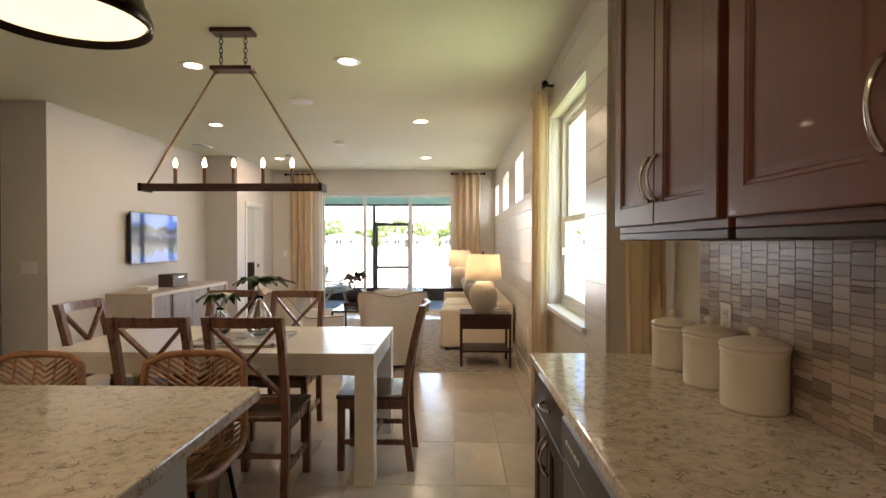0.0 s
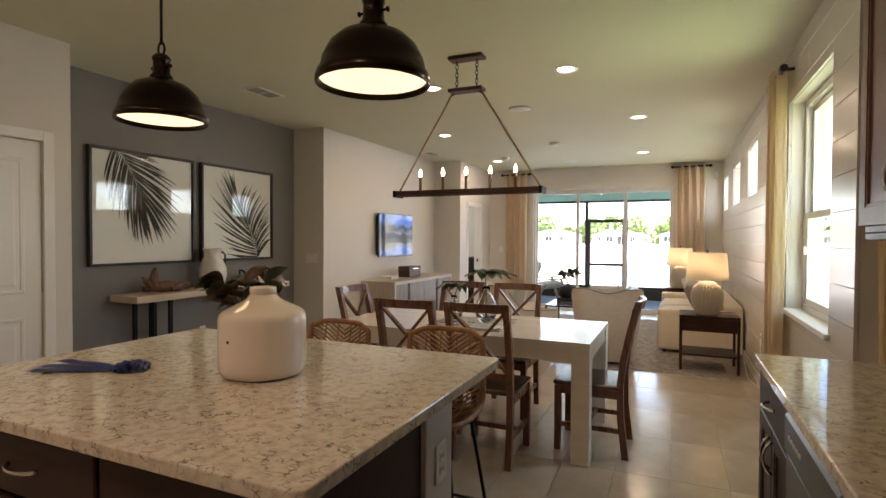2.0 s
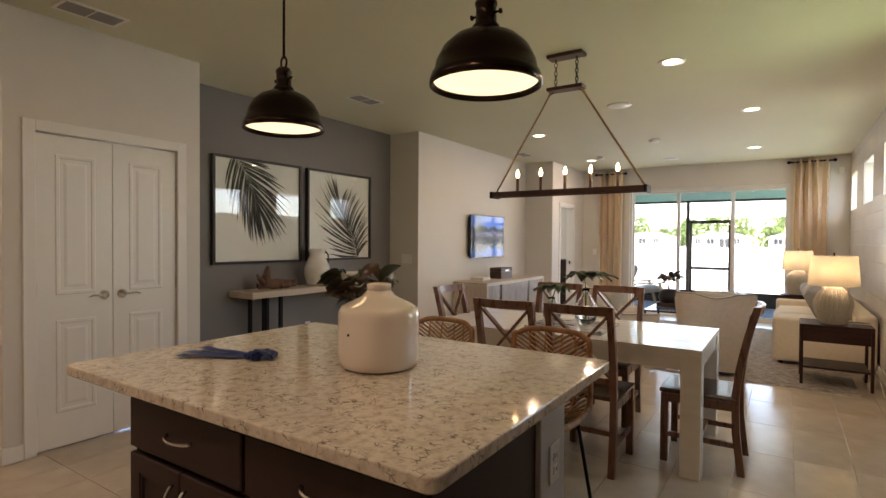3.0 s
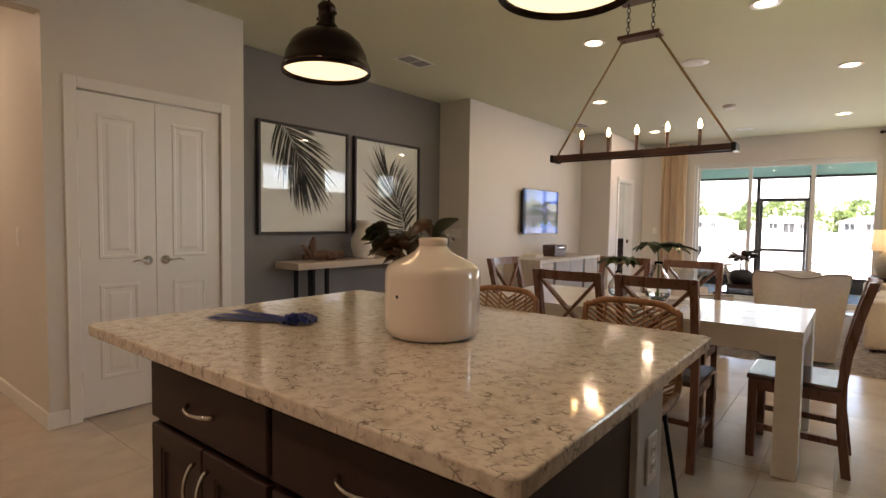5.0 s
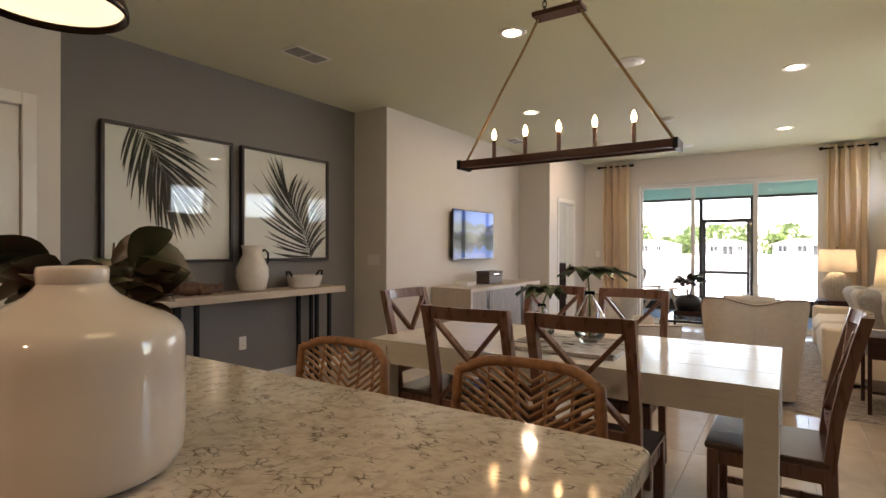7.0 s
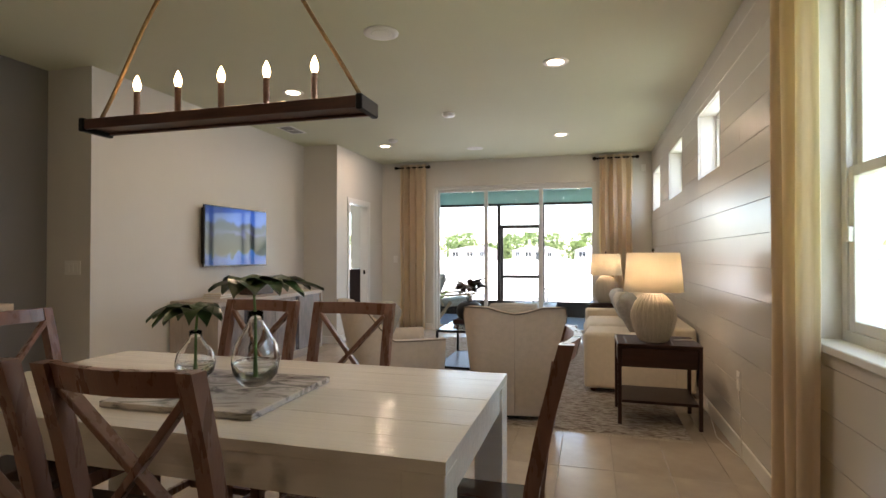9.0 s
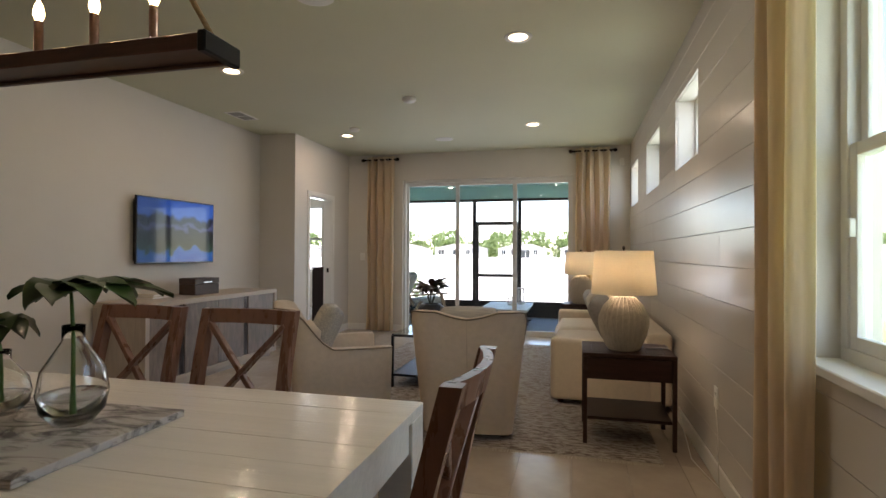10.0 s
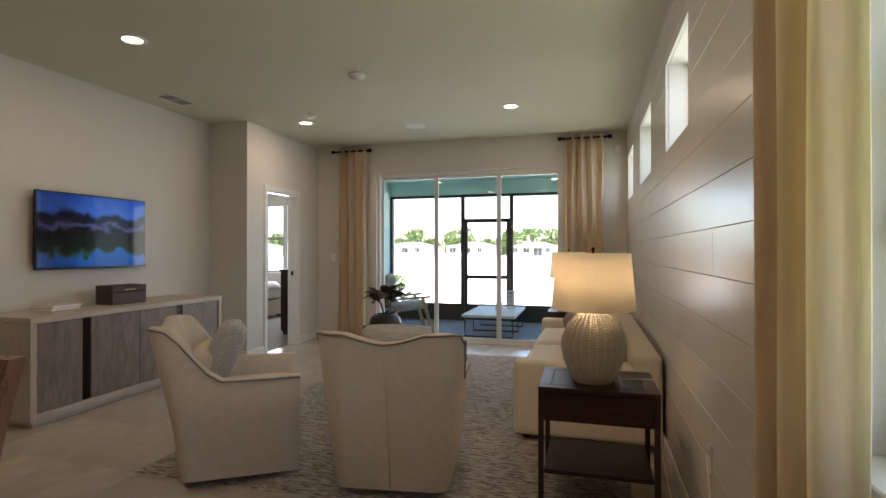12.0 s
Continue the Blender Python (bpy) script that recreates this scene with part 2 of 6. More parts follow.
def cushion(w, d, h, puff=0.5, n=10, m=None):
    """A soft pad, w by d by h, centred, thickest in the middle."""
    bm = bmesh.new()
    top, bot = {}, {}
    for i in range(n + 1):
        for j in range(n + 1):
            u, v = 2 * i / n - 1, 2 * j / n - 1
            k = max(0.0, 1 - u ** 4) ** 0.5 * max(0.0, 1 - v ** 4) ** 0.5
            k = (1 - puff) * min(1.0, k * 2.2) + puff * k
            s = 1 - 0.05 * (u * u * v * v)
            x, y, z = u * w / 2 * s, v * d / 2 * s, k * h / 2
            z += 0.012 * h * math.sin(7 * u + 3 * v) * k
            top[i, j] = bm.verts.new((x, y, z))
            bot[i, j] = top[i, j] if k < 1e-4 else bm.verts.new((x, y, -k * h / 2))
    for i in range(n):
        for j in range(n):
            bm.faces.new((top[i, j], top[i + 1, j], top[i + 1, j + 1], top[i, j + 1]))
            q = [bot[i, j], bot[i, j + 1], bot[i + 1, j + 1], bot[i + 1, j]]
            if len(set(q)) > 2 and bm.faces.get(q) is None:
                bm.faces.new(q)
    for f in bm.faces:
        f.smooth = True
    if m:
        bmesh.ops.transform(bm, matrix=m, verts=bm.verts)
    return bm


def mesh_of(name, bm, mat):
    bmesh.ops.recalc_face_normals(bm, faces=bm.faces)
    me = bpy.data.meshes.new(name)
    bm.to_mesh(me)
    bm.free()
    me.materials.append(mat)
    return me


def part(name, bm, mat, parent=None, label="", m=None):
    """A bmesh as one mesh object under a thing or a part."""
    ob = new(name, mesh_of(name, bm, mat))
    if parent:
        ob.parent = parent
    if m:
        ob.matrix_basis = m
    return tagged(ob, label)


def piece(name, me, parent, m):
    ob = new(name, me)
    ob.parent = parent
    ob.matrix_basis = m
    return ob


def thing(name, m, label, category, group=""):
    e = new(name)
    e.empty_display_size = 0.1
    e.matrix_basis = m
    return tagged(e, label, category, group)


def solid(name, bm, mat, label, category, m=None, group="", kind=""):
    ob = part(name, bm, mat, None, label, m)
    return tagged(ob, "", category, group, kind)


def structure(name, bm, mat, label, category="wall"):
    return solid(name, bm, mat, label, category, kind="structure")


def wall_y(bm, x0, x1, y0, y1, z0, z1, holes=()):
    """A wall that runs along y, with holes (y0, y1, z0, z1) through it."""
    cuts = sorted({y0, y1, *[c for h in holes for c in h[:2]]})
    for a, b in zip(cuts, cuts[1:]):
        zs = z0
        for h in sorted((h for h in holes if h[0] <= a and b <= h[1]), key=lambda h: h[2]):
            if h[2] > zs:
                box(bm, x0, x1, a, b, zs, h[2])
            zs = h[3]
        if zs < z1:
            box(bm, x0, x1, a, b, zs, z1)
    return bm


def wall_x(bm, x0, x1, y0, y1, z0, z1, holes=()):
    wall_y(bm, y0, y1, x0, x1, z0, z1, holes)
    for v in bm.verts:
        v.co.x, v.co.y = v.co.y, v.co.x
    return bm

# ---- structure ----
RW, KW, BW = 0.89, 1.09, 9.80          # right wall, kitchen wall, back wall
TVX, GRX, PAX, WGX = -3.85, -4.31, -3.81, -3.34
SL0, SL1, SLT = -2.44, 0.115, 2.33     # sliding door opening
W0, W1, WZ0, WZ1 = 2.93, 4.10, 0.87, 2.37
CLER = [(5.68, 6.44), (7.22, 8.10), (8.87, 9.62)]
CZ0, CZ1 = 1.85, 2.385
YS = 2.50                               # where the shiplap cladding begins
D0, D1, DZ = 8.53, 9.21, 1.99          # bedroom doorway

structure("wall_kitchen", wall_y(bmesh.new(), KW, KW + 0.2, -2.6, YS, 0, CEIL), WALL, "plain warm white painted kitchen wall")
bm = wall_y(bmesh.new(), RW + 0.02, RW + 0.22, YS, BW, 0, CEIL, [(W0, W1, WZ0, WZ1)] + [(a, b, CZ0, CZ1) for a, b in CLER])
wall_right = structure("wall_east", bm, WALL, "white wall clad in wide horizontal shiplap boards")
structure("wall_north", wall_x(bmesh.new(), WGX - 0.12, KW + 0.2, BW, BW + 0.2, 0, CEIL, [(SL0, SL1, 0.0, SLT)]), WALL, "warm white wall around a wide sliding glass door")
structure("wall_bedroom_side", wall_y(bmesh.new(), WGX - 0.12, WGX, 8.15, BW, 0, CEIL, [(D0, D1, 0.0, DZ)]), WALL, "white wall with an open bedroom doorway")
structure("wall_return", cube(TVX - 0.12, WGX - 0.12, 8.15, 8.27, 0, CEIL), WALL, "short white return wall beside the bedroom doorway")
structure("wall_television", cube(TVX - 0.12, TVX, 4.89, 8.15, 0, CEIL), WALL, "white wall that carries the television")
structure("wall_column", cube(GRX - 0.12, TVX - 0.12, 4.89, 5.0, 0, CEIL), WALL, "white side of the wall recess with a light switch")
structure("wall_grey", cube(GRX - 0.12, GRX, 1.80, 4.89, 0, CEIL), GREY, "charcoal grey accent wall behind framed prints")
structure("wall_pantry", wall_y(bmesh.new(), PAX - 0.12, PAX, 0.65, 1.90, 0, CEIL, [(0.815, 1.715, 0.0, 2.02)]), WALL, "white wall with double pantry doors")
structure("wall_pantry_return", cube(GRX - 0.12, PAX - 0.12, 1.80, 1.90, 0, CEIL), WALL, "white return wall of the recess")
structure("wall_pantry_inside", cube(-5.0, -4.9, 0.77, 1.80, 0, CEIL), WALL, "plain white inner wall of the pantry")
structure("wall_hall_north", cube(-7.0, PAX - 0.12, 0.65, 0.77, 0, CEIL), WALL, "white hallway wall")
structure("wall_hall_end", cube(-7.0, -6.88, -1.3, 0.65, 0, CEIL), WALL, "warm lit end wall of the hallway")
structure("wall_hall_south", cube(-7.0, PAX, -1.42, -1.3, 0, CEIL), WALL, "white hallway wall")
structure("hall_header", cube(PAX - 0.12, PAX, -1.3, 0.65, 2.42, CEIL), WALL, "white header over the hallway opening")
structure("wall_west", cube(PAX - 0.12, PAX, -2.6, -1.42, 0, CEIL), WALL, "plain white wall")
structure("wall_south", cube(PAX - 0.12, KW + 0.2, -2.72, -2.6, 0, CEIL), WALL, "plain white wall behind the kitchen")
structure("ceiling", cube(-8.3, KW + 0.2, -2.72, BW + 0.2, CEIL, CEIL + 0.15), CEILM, "off-white textured ceiling with recessed lights", "ceiling")
# bedroom beyond the doorway
structure("wall_bedroom_north", wall_x(bmesh.new(), -8.2, WGX, 12.6, 12.75, 0, CEIL, [(-6.15, -5.25, 0.80, 2.22)]), WALL, "white bedroom wall with a bright window")
structure("wall_bedroom_west", cube(-8.3, -8.2, 8.15, 12.75, 0, CEIL), WALL, "plain white bedroom wall")
structure("wall_bedroom_south", cube(-8.2, TVX - 0.12, 8.15, 8.27, 0, CEIL), WALL, "plain white bedroom wall")
structure("wall_bedroom_east", cube(WGX - 0.12, WGX, BW + 0.2, 12.75, 0, CEIL), WALL, "plain white bedroom wall")
structure("ceiling_bedroom", cube(-8.3, WGX, BW + 0.2, 12.75, CEIL, CEIL + 0.15), CEILM, "plain white bedroom ceiling", "ceiling")
CARPET = material("grey_carpet", (0.42, 0.39, 0.36), 1.0, vary=0.2, scale=60, bump=0.4, bump_scale=200, spec=0.1)
structure("floor_bedroom", cube(-8.2, WGX - 0.06, 8.27, 12.6, -0.05, 0.004), CARPET, "soft grey bedroom carpet", "floor")
floor = structure("floor", cube(-7.0, KW + 0.1, -2.6, BW + 0.1, -0.1, -0.004), GROUT, "large beige porcelain floor tiles with thin grout joints", "floor")

# ---- kitchen ----


def slab(x0, x1, y0, y1, z0, z1, r=0.03, edge=0.004):
    """A stone worktop with rounded corners and a fine eased edge."""
    bm = bmesh.new()
    n, pts = 6, []
    for cx, cy, a0 in ((x1 - r, y1 - r, 0), (x0 + r, y1 - r, 90), (x0 + r, y0 + r, 180), (x1 - r, y0 + r, 270)):
        pts += [(cx, cy, radians(a0 + 90 * k / n)) for k in range(n + 1)]
    rings = []
    for o, z in ((edge, z0), (0, z0 + edge), (0, z1 - edge), (edge * 0.35, z1 - edge * 0.35), (edge, z1)):
        rings.append([bm.verts.new((cx + (r - o) * math.cos(a), cy + (r - o) * math.sin(a), z)) for cx, cy, a in pts])
    for a, b in zip(rings, rings[1:]):
        for i in range(len(pts)):
            j = (i + 1) % len(pts)
            bm.faces.new((a[i], a[j], b[j], b[i]))
    bm.faces.new(rings[0][::-1]), bm.faces.new(rings[-1])
    return bm


def panel_door(w, h, t, rail, mat, parent, name="door", m=None, recess=0.010):
    """A frame and recessed panel door in one moulded mesh, w along x, h along z, front towards -y, back at y=0."""
    bm = bmesh.new()
    rings = []
    for o, y in ((0.0, 0.0), (0.0, -t + 0.003), (0.003, -t), (rail, -t), (rail + 0.003, -t + recess * 0.35), (rail + 0.010, -t + recess * 0.35), (rail + 0.014, -t + recess), (rail + 0.030, -t + recess * 0.9)):
        rings.append([bm.verts.new(c) for c in ((o, y, o), (w - o, y, o), (w - o, y, h - o), (o, y, h - o))])
    for a, b in zip(rings, rings[1:]):
        for i in range(4):
            bm.faces.new((a[i], a[(i + 1) % 4], b[(i + 1) % 4], b[i]))
    bm.faces.new(rings[0][::-1]), bm.faces.new(rings[-1])
    return part(name, bm, mat, parent, "", m)


def bow_handle(length, parent, m, mat=None):
    """A bowed bar pull along z, standing out towards -y."""
    pts = [(0, -0.030 * math.sin(math.pi * k / 12) ** 0.6 - 0.001, (k / 12 - 0.5) * length) for k in range(13)]
    rs = [0.0065 - 0.002 * math.sin(math.pi * k / 12) for k in range(13)]
    return part("handle", tube(pts, rs, 8), mat or CHROME, parent, "polished nickel bow handle", m)


def facing(x, y, z, rz):
    return pose(x, y, z, 0, 0, rz)


# wall cabinets: fronts look towards -x
UX, UZ0, UZ1 = 0.74, 1.40, 2.50


def wall_cabinet(y0, y1, doors, label, handle_sides):
    t = thing("wall_cabinet", pose(UX, y0, UZ0), label, "cabinet", "espresso wall cabinets")
    part("body", cube(0.0, KW - UX - 0.012, 0.0, y1 - y0, 0.0, UZ1 - UZ0, 0.002), ESPRESSO, t)
    w = (y1 - y0 - 0.012) / doors
    for k in range(doors):
        a = 0.006 + k * w
        d = panel_door(w - 0.004, UZ1 - UZ0 - 0.03, 0.022, 0.062, ESPRESSO, t, "door", facing(0, a + w - 0.002, 0.022, -90))
        side = handle_sides[k]
        bow_handle(0.135, d, pose(0.028 if side == "far" else w - 0.032, -0.022, 0.135))
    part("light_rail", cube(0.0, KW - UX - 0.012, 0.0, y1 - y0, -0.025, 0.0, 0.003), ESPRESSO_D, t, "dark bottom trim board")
    return t


wall_cabinet(1.045, 1.81, 2, "dark espresso wall cabinet with two closed doors", ("far", "near"))
wall_cabinet(0.095, 1.015, 2, "dark espresso wall cabinet with wide closed doors", ("far", "near"))
wall_cabinet(-0.70, 0.065, 2, "dark espresso wall cabinet over the counter", ("far", "near"))

# base cabinets
BX, CT = 0.49, 0.893                   # front of the base cabinets, top of the counter


def base_cabinet(y0, y1, label):
    t = thing("base_cabinet", pose(BX, y0, 0), label, "cabinet", "espresso base cabinets")
    L = y1 - y0
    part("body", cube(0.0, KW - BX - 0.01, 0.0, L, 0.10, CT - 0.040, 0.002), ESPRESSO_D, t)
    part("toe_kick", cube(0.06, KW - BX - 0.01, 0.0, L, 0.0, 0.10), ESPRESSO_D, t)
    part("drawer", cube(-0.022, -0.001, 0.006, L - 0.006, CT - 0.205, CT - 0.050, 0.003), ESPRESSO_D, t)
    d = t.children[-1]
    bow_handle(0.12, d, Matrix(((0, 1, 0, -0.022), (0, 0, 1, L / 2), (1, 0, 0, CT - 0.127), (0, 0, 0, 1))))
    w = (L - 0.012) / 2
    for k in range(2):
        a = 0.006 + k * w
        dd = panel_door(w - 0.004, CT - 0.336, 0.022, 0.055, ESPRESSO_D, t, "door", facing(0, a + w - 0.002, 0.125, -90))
        bow_handle(0.12, dd, pose(w - 0.03 if k == 1 else 0.026, -0.022, 0.46))
    return t


base_cabinet(1.47, 2.075, "dark espresso base cabinet with drawer and two doors")
dw = thing("dishwasher", pose(BX, 0.865, 0), "black dishwasher under the quartz counter", "dishwasher")
part("body", cube(0.0, 0.6, 0.0, 0.597, 0.02, CT - 0.044, 0.004), BLACKM, dw)
DWM = material("black_appliance_plastic", (0.018, 0.018, 0.02), 0.3, vary=0.1)
part("door", cube(-0.03, -0.001, 0.004, 0.593, 0.11, 0.72, 0.006), DWM, dw)
part("control_panel", cube(-0.036, -0.001, 0.004, 0.593, 0.725, CT - 0.05, 0.008), DWM, dw)
for k in range(5):
    part("button", cube(-0.039, -0.0355, 0.36 + k * 0.035, 0.38 + k * 0.035, 0.78, 0.792, 0.001), WHITEAL, dw)
base_cabinet(0.01, 0.86, "dark espresso base cabinet beside the dishwasher")
base_cabinet(-0.80, 0.005, "dark espresso base cabinet along the wall")
counter = solid("countertop", slab(0.452, KW - 0.008, -0.82, 2.11, CT - 0.038, CT, 0.012), QUARTZ, "cream quartz countertop with broken grey veins", "countertop")

# island
IX0, IX1, IY0, IY1, IZ = -2.06, -0.475, 0.30, 1.485, 0.913
solid("countertop", slab(IX0, IX1, IY0, IY1, IZ - 0.036, IZ), QUARTZ, "cream quartz island top with broken grey veins", "countertop")
island = thing("island_cabinet", pose(0, 0, 0), "dark espresso kitchen island base with drawers", "island")
HB, IYB, BLX = IZ - 0.038, IY0 + 0.585, -1.68      # the top overhangs the cabinets
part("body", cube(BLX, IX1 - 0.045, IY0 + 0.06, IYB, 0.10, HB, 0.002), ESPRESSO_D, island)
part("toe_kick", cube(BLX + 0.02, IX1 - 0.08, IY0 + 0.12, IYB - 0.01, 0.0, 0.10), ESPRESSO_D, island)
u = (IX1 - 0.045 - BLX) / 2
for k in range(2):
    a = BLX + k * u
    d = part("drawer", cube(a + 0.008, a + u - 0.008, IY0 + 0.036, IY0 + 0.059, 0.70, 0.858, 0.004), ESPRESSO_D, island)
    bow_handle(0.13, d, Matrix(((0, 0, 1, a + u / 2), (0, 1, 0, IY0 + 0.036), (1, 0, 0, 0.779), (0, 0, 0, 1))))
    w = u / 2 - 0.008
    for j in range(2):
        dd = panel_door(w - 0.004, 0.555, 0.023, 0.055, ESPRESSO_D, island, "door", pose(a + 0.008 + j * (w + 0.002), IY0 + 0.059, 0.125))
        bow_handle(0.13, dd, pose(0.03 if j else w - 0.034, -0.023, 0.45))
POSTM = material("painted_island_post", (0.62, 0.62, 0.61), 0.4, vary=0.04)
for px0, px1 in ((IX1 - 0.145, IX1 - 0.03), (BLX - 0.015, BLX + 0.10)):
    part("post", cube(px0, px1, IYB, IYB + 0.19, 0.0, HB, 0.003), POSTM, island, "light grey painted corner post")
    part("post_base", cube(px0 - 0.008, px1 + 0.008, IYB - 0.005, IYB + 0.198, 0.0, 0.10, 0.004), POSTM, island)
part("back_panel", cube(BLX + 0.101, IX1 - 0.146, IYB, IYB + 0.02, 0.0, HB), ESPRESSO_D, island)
PLATE = material("outlet_plastic", (0.80, 0.78, 0.74), 0.3, vary=0.02)
SLOT = material("outlet_slot", (0.03, 0.03, 0.03), 0.6)


def outlet(m, name="wall_outlet", label="white duplex wall outlet", switches=0):
    """A plate in the xz plane that looks towards -y."""
    w = 0.072 + 0.046 * max(0, switches - 1)
    t = thing(name, m, label, "switch" if switches else "outlet")
    part("plate", cube(-w / 2, w / 2, -0.006, 0, -0.058, 0.058, 0.002), PLATE, t)
    for k in range(switches):
        x = (k - (switches - 1) / 2) * 0.046
        part("rocker", cube(x - 0.016, x + 0.016, -0.010, -0.0055, -0.033, 0.033, 0.002), PLATE, t)
    if not switches:
        for z in (-0.02, 0.02):
            part("socket", cube(-0.016, 0.016, -0.008, -0.0055, z - 0.014, z + 0.014, 0.003), PLATE, t)
            for x in (-0.006, 0.006):
                part("slot", cube(x - 0.0012, x + 0.0012, -0.0085, -0.0078, z - 0.004, z + 0.006), SLOT, t)
    return t


outlet(pose(IX1 - 0.029, IYB + 0.095, 0.70, 0, 0, 90), "island_outlet", "white outlet on the island post")

# ---- dining ----
TX0, TX1, TY0, TY1, TZ = -2.20, -0.32, 2.76, 3.69, 0.745
table = thing("dining_table", pose(0, 0, 0), "whitewashed wooden dining table with square legs", "table")
nb = 7
for k in range(nb):
    a, b = TY0 + (TY1 - TY0) * k / nb, TY0 + (TY1 - TY0) * (k + 1) / nb
    part("top_board", cube(TX0, TX1, a + 0.0003, b - 0.0003, TZ - 0.03, TZ - 0.0004 * (k % 2), 0.0007, 1), TABLEW, table)
for x, y in ((TX0, TY0), (TX1 - 0.11, TY0), (TX0, TY1 - 0.11), (TX1 - 0.11, TY1 - 0.11)):
    part("leg", cube(x, x + 0.11, y, y + 0.11, 0, TZ - 0.031, 0.003), TABLEW, table)
part("apron", cube(TX0 + 0.11, TX1 - 0.11, TY0 + 0.012, TY0 + 0.035, TZ - 0.125, TZ - 0.031), TABLEW, table)
part("apron", cube(TX0 + 0.11, TX1 - 0.11, TY1 - 0.035, TY1 - 0.012, TZ - 0.125, TZ - 0.031), TABLEW, table)
part("apron", cube(TX0 + 0.012, TX0 + 0.035, TY0 + 0.11, TY1 - 0.11, TZ - 0.125, TZ - 0.031), TABLEW, table)
part("apron", cube(TX1 - 0.035, TX1 - 0.012, TY0 + 0.11, TY1 - 0.11, TZ - 0.125, TZ - 0.031), TABLEW, table)


def dining_chair():
    """X-back chair; the sitter looks towards +y."""
    t = thing("dining_chair", pose(-0.935, 2.76, 0), "brown oak dining chair with an X-shaped back", "chair", "dining chairs round the table")
    w, zs, zt = 0.41, 0.455, 0.990
    bm = cube(-w / 2, w / 2, -0.205, 0.215, zs - 0.028, zs, 0.008, 2)
    part("seat", bm, SEATW, t)
    for s in (-1, 1):
        x = s * (w / 2 - 0.02)
        part("front_leg", beam((x, 0.185, 0), (x, 0.185, zs - 0.028), 0.042, 0.042, 0.003), CHAIRW, t)
        bm = bmesh.new()
        prof = [(-0.235, 0.0), (-0.205, 0.25), (-0.200, 0.46), (-0.218, 0.62), (-0.255, 0.80), (-0.305, zt)]
        last = None
        for y, z in prof:
            ring = [bm.verts.new((x + dx, y + dy, z)) for dx, dy in ((-0.019, -0.02), (0.019, -0.02), (0.019, 0.02), (-0.019, 0.02))]
            if last:
                for i in range(4):
                    bm.faces.new((last[i], last[(i + 1) % 4], ring[(i + 1) % 4], ring[i]))
            else:
                bm.faces.new(ring[::-1])
            last = ring
        bm.faces.new(last)
        part("back_leg", bm, CHAIRW, t)
        part("side_stretcher", beam((x, -0.20, 0.17), (x, 0.17, 0.17), 0.02, 0.032, 0.002), CHAIRW, t)
        part("side_rail", beam((x, -0.19, zs - 0.058), (x, 0.165, zs - 0.058), 0.02, 0.055), CHAIRW, t)
    x = w / 2 - 0.039
    part("front_rail", cube(-x, x, 0.178, 0.198, zs - 0.085, zs - 0.03), CHAIRW, t)
    part("middle_stretcher", cube(-x, x, -0.02, 0.0, 0.155, 0.185), CHAIRW, t)
    bm = bmesh.new()                                   # bowed top rail
    n, last = 8, None
    for k in range(n + 1):
        u = 2 * k / n - 1
        yy, zz = -0.292 - 0.030 * (1 - u * u), zt - 0.036
        ring = [bm.verts.new((u * (x + 0.001), yy + dy + 0.25 * (-dz) * 0.9, zz + dz)) for dy, dz in ((-0.011, -0.018), (0.011, -0.018), (0.011, 0.036), (-0.011, 0.036))]
        if last:
            for i in range(4):
                bm.faces.new((last[i], last[(i + 1) % 4], ring[(i + 1) % 4], ring[i]))
        else:
            bm.faces.new(ring[::-1])
        last = ring
    bm.faces.new(last)
    part("top_rail", bm, CHAIRW, t)
    part("lower_rail", beam((-x, -0.205, 0.545), (x, -0.205, 0.545), 0.02, 0.035, 0.002), CHAIRW, t)
    for s in (-1, 1):
        part("cross_bar", beam((-s * x, -0.212 - 0.004 * s, 0.57), (s * x, -0.284 - 0.004 * s, zt - 0.056), 0.018, 0.03, 0.002, up=(0, 1, 0.2)), CHAIRW, t)
    return t


chair = dining_chair()
copy_thing(chair, pose(-1.42, 2.75, 0, 0, 0, 1))
copy_thing(chair, pose(-1.085, 3.60, 0, 0, 0, 180))
copy_thing(chair, pose(-1.60, 3.61, 0, 0, 0, 178))
tagged(copy_thing(chair, pose(-0.365, 3.16, 0, 0, 0, 90)), "brown oak X-back dining chair at the table's end")
tagged(copy_thing(chair, pose(-1.95, 3.13, 0, 0, 0, -90)), "brown oak X-back dining chair at the table's end")

# ---- sliding door and lanai ----
slider = tagged(thing("sliding_door", pose(0, 0, 0), "three-panel sliding glass door in a white aluminium frame", "door"), kind="structure")
SY = BW + 0.05
part("frame", cube(SL0, SL0 + 0.035, SY, SY + 0.10, 0, SLT), WHITEAL, slider)
part("frame", cube(SL1 - 0.035, SL1, SY, SY + 0.10, 0, SLT), WHITEAL, slider)
part("head", cube(SL0 + 0.035, SL1 - 0.035, SY, SY + 0.10, SLT - 0.04, SLT), WHITEAL, slider)
part("track", cube(SL0 + 0.035, SL1 - 0.035, SY, SY + 0.10, -0.004, 0.02), WHITEAL, slider)
MUL = [SL0 + 0.035, -1.595, -0.72, SL1 - 0.035]
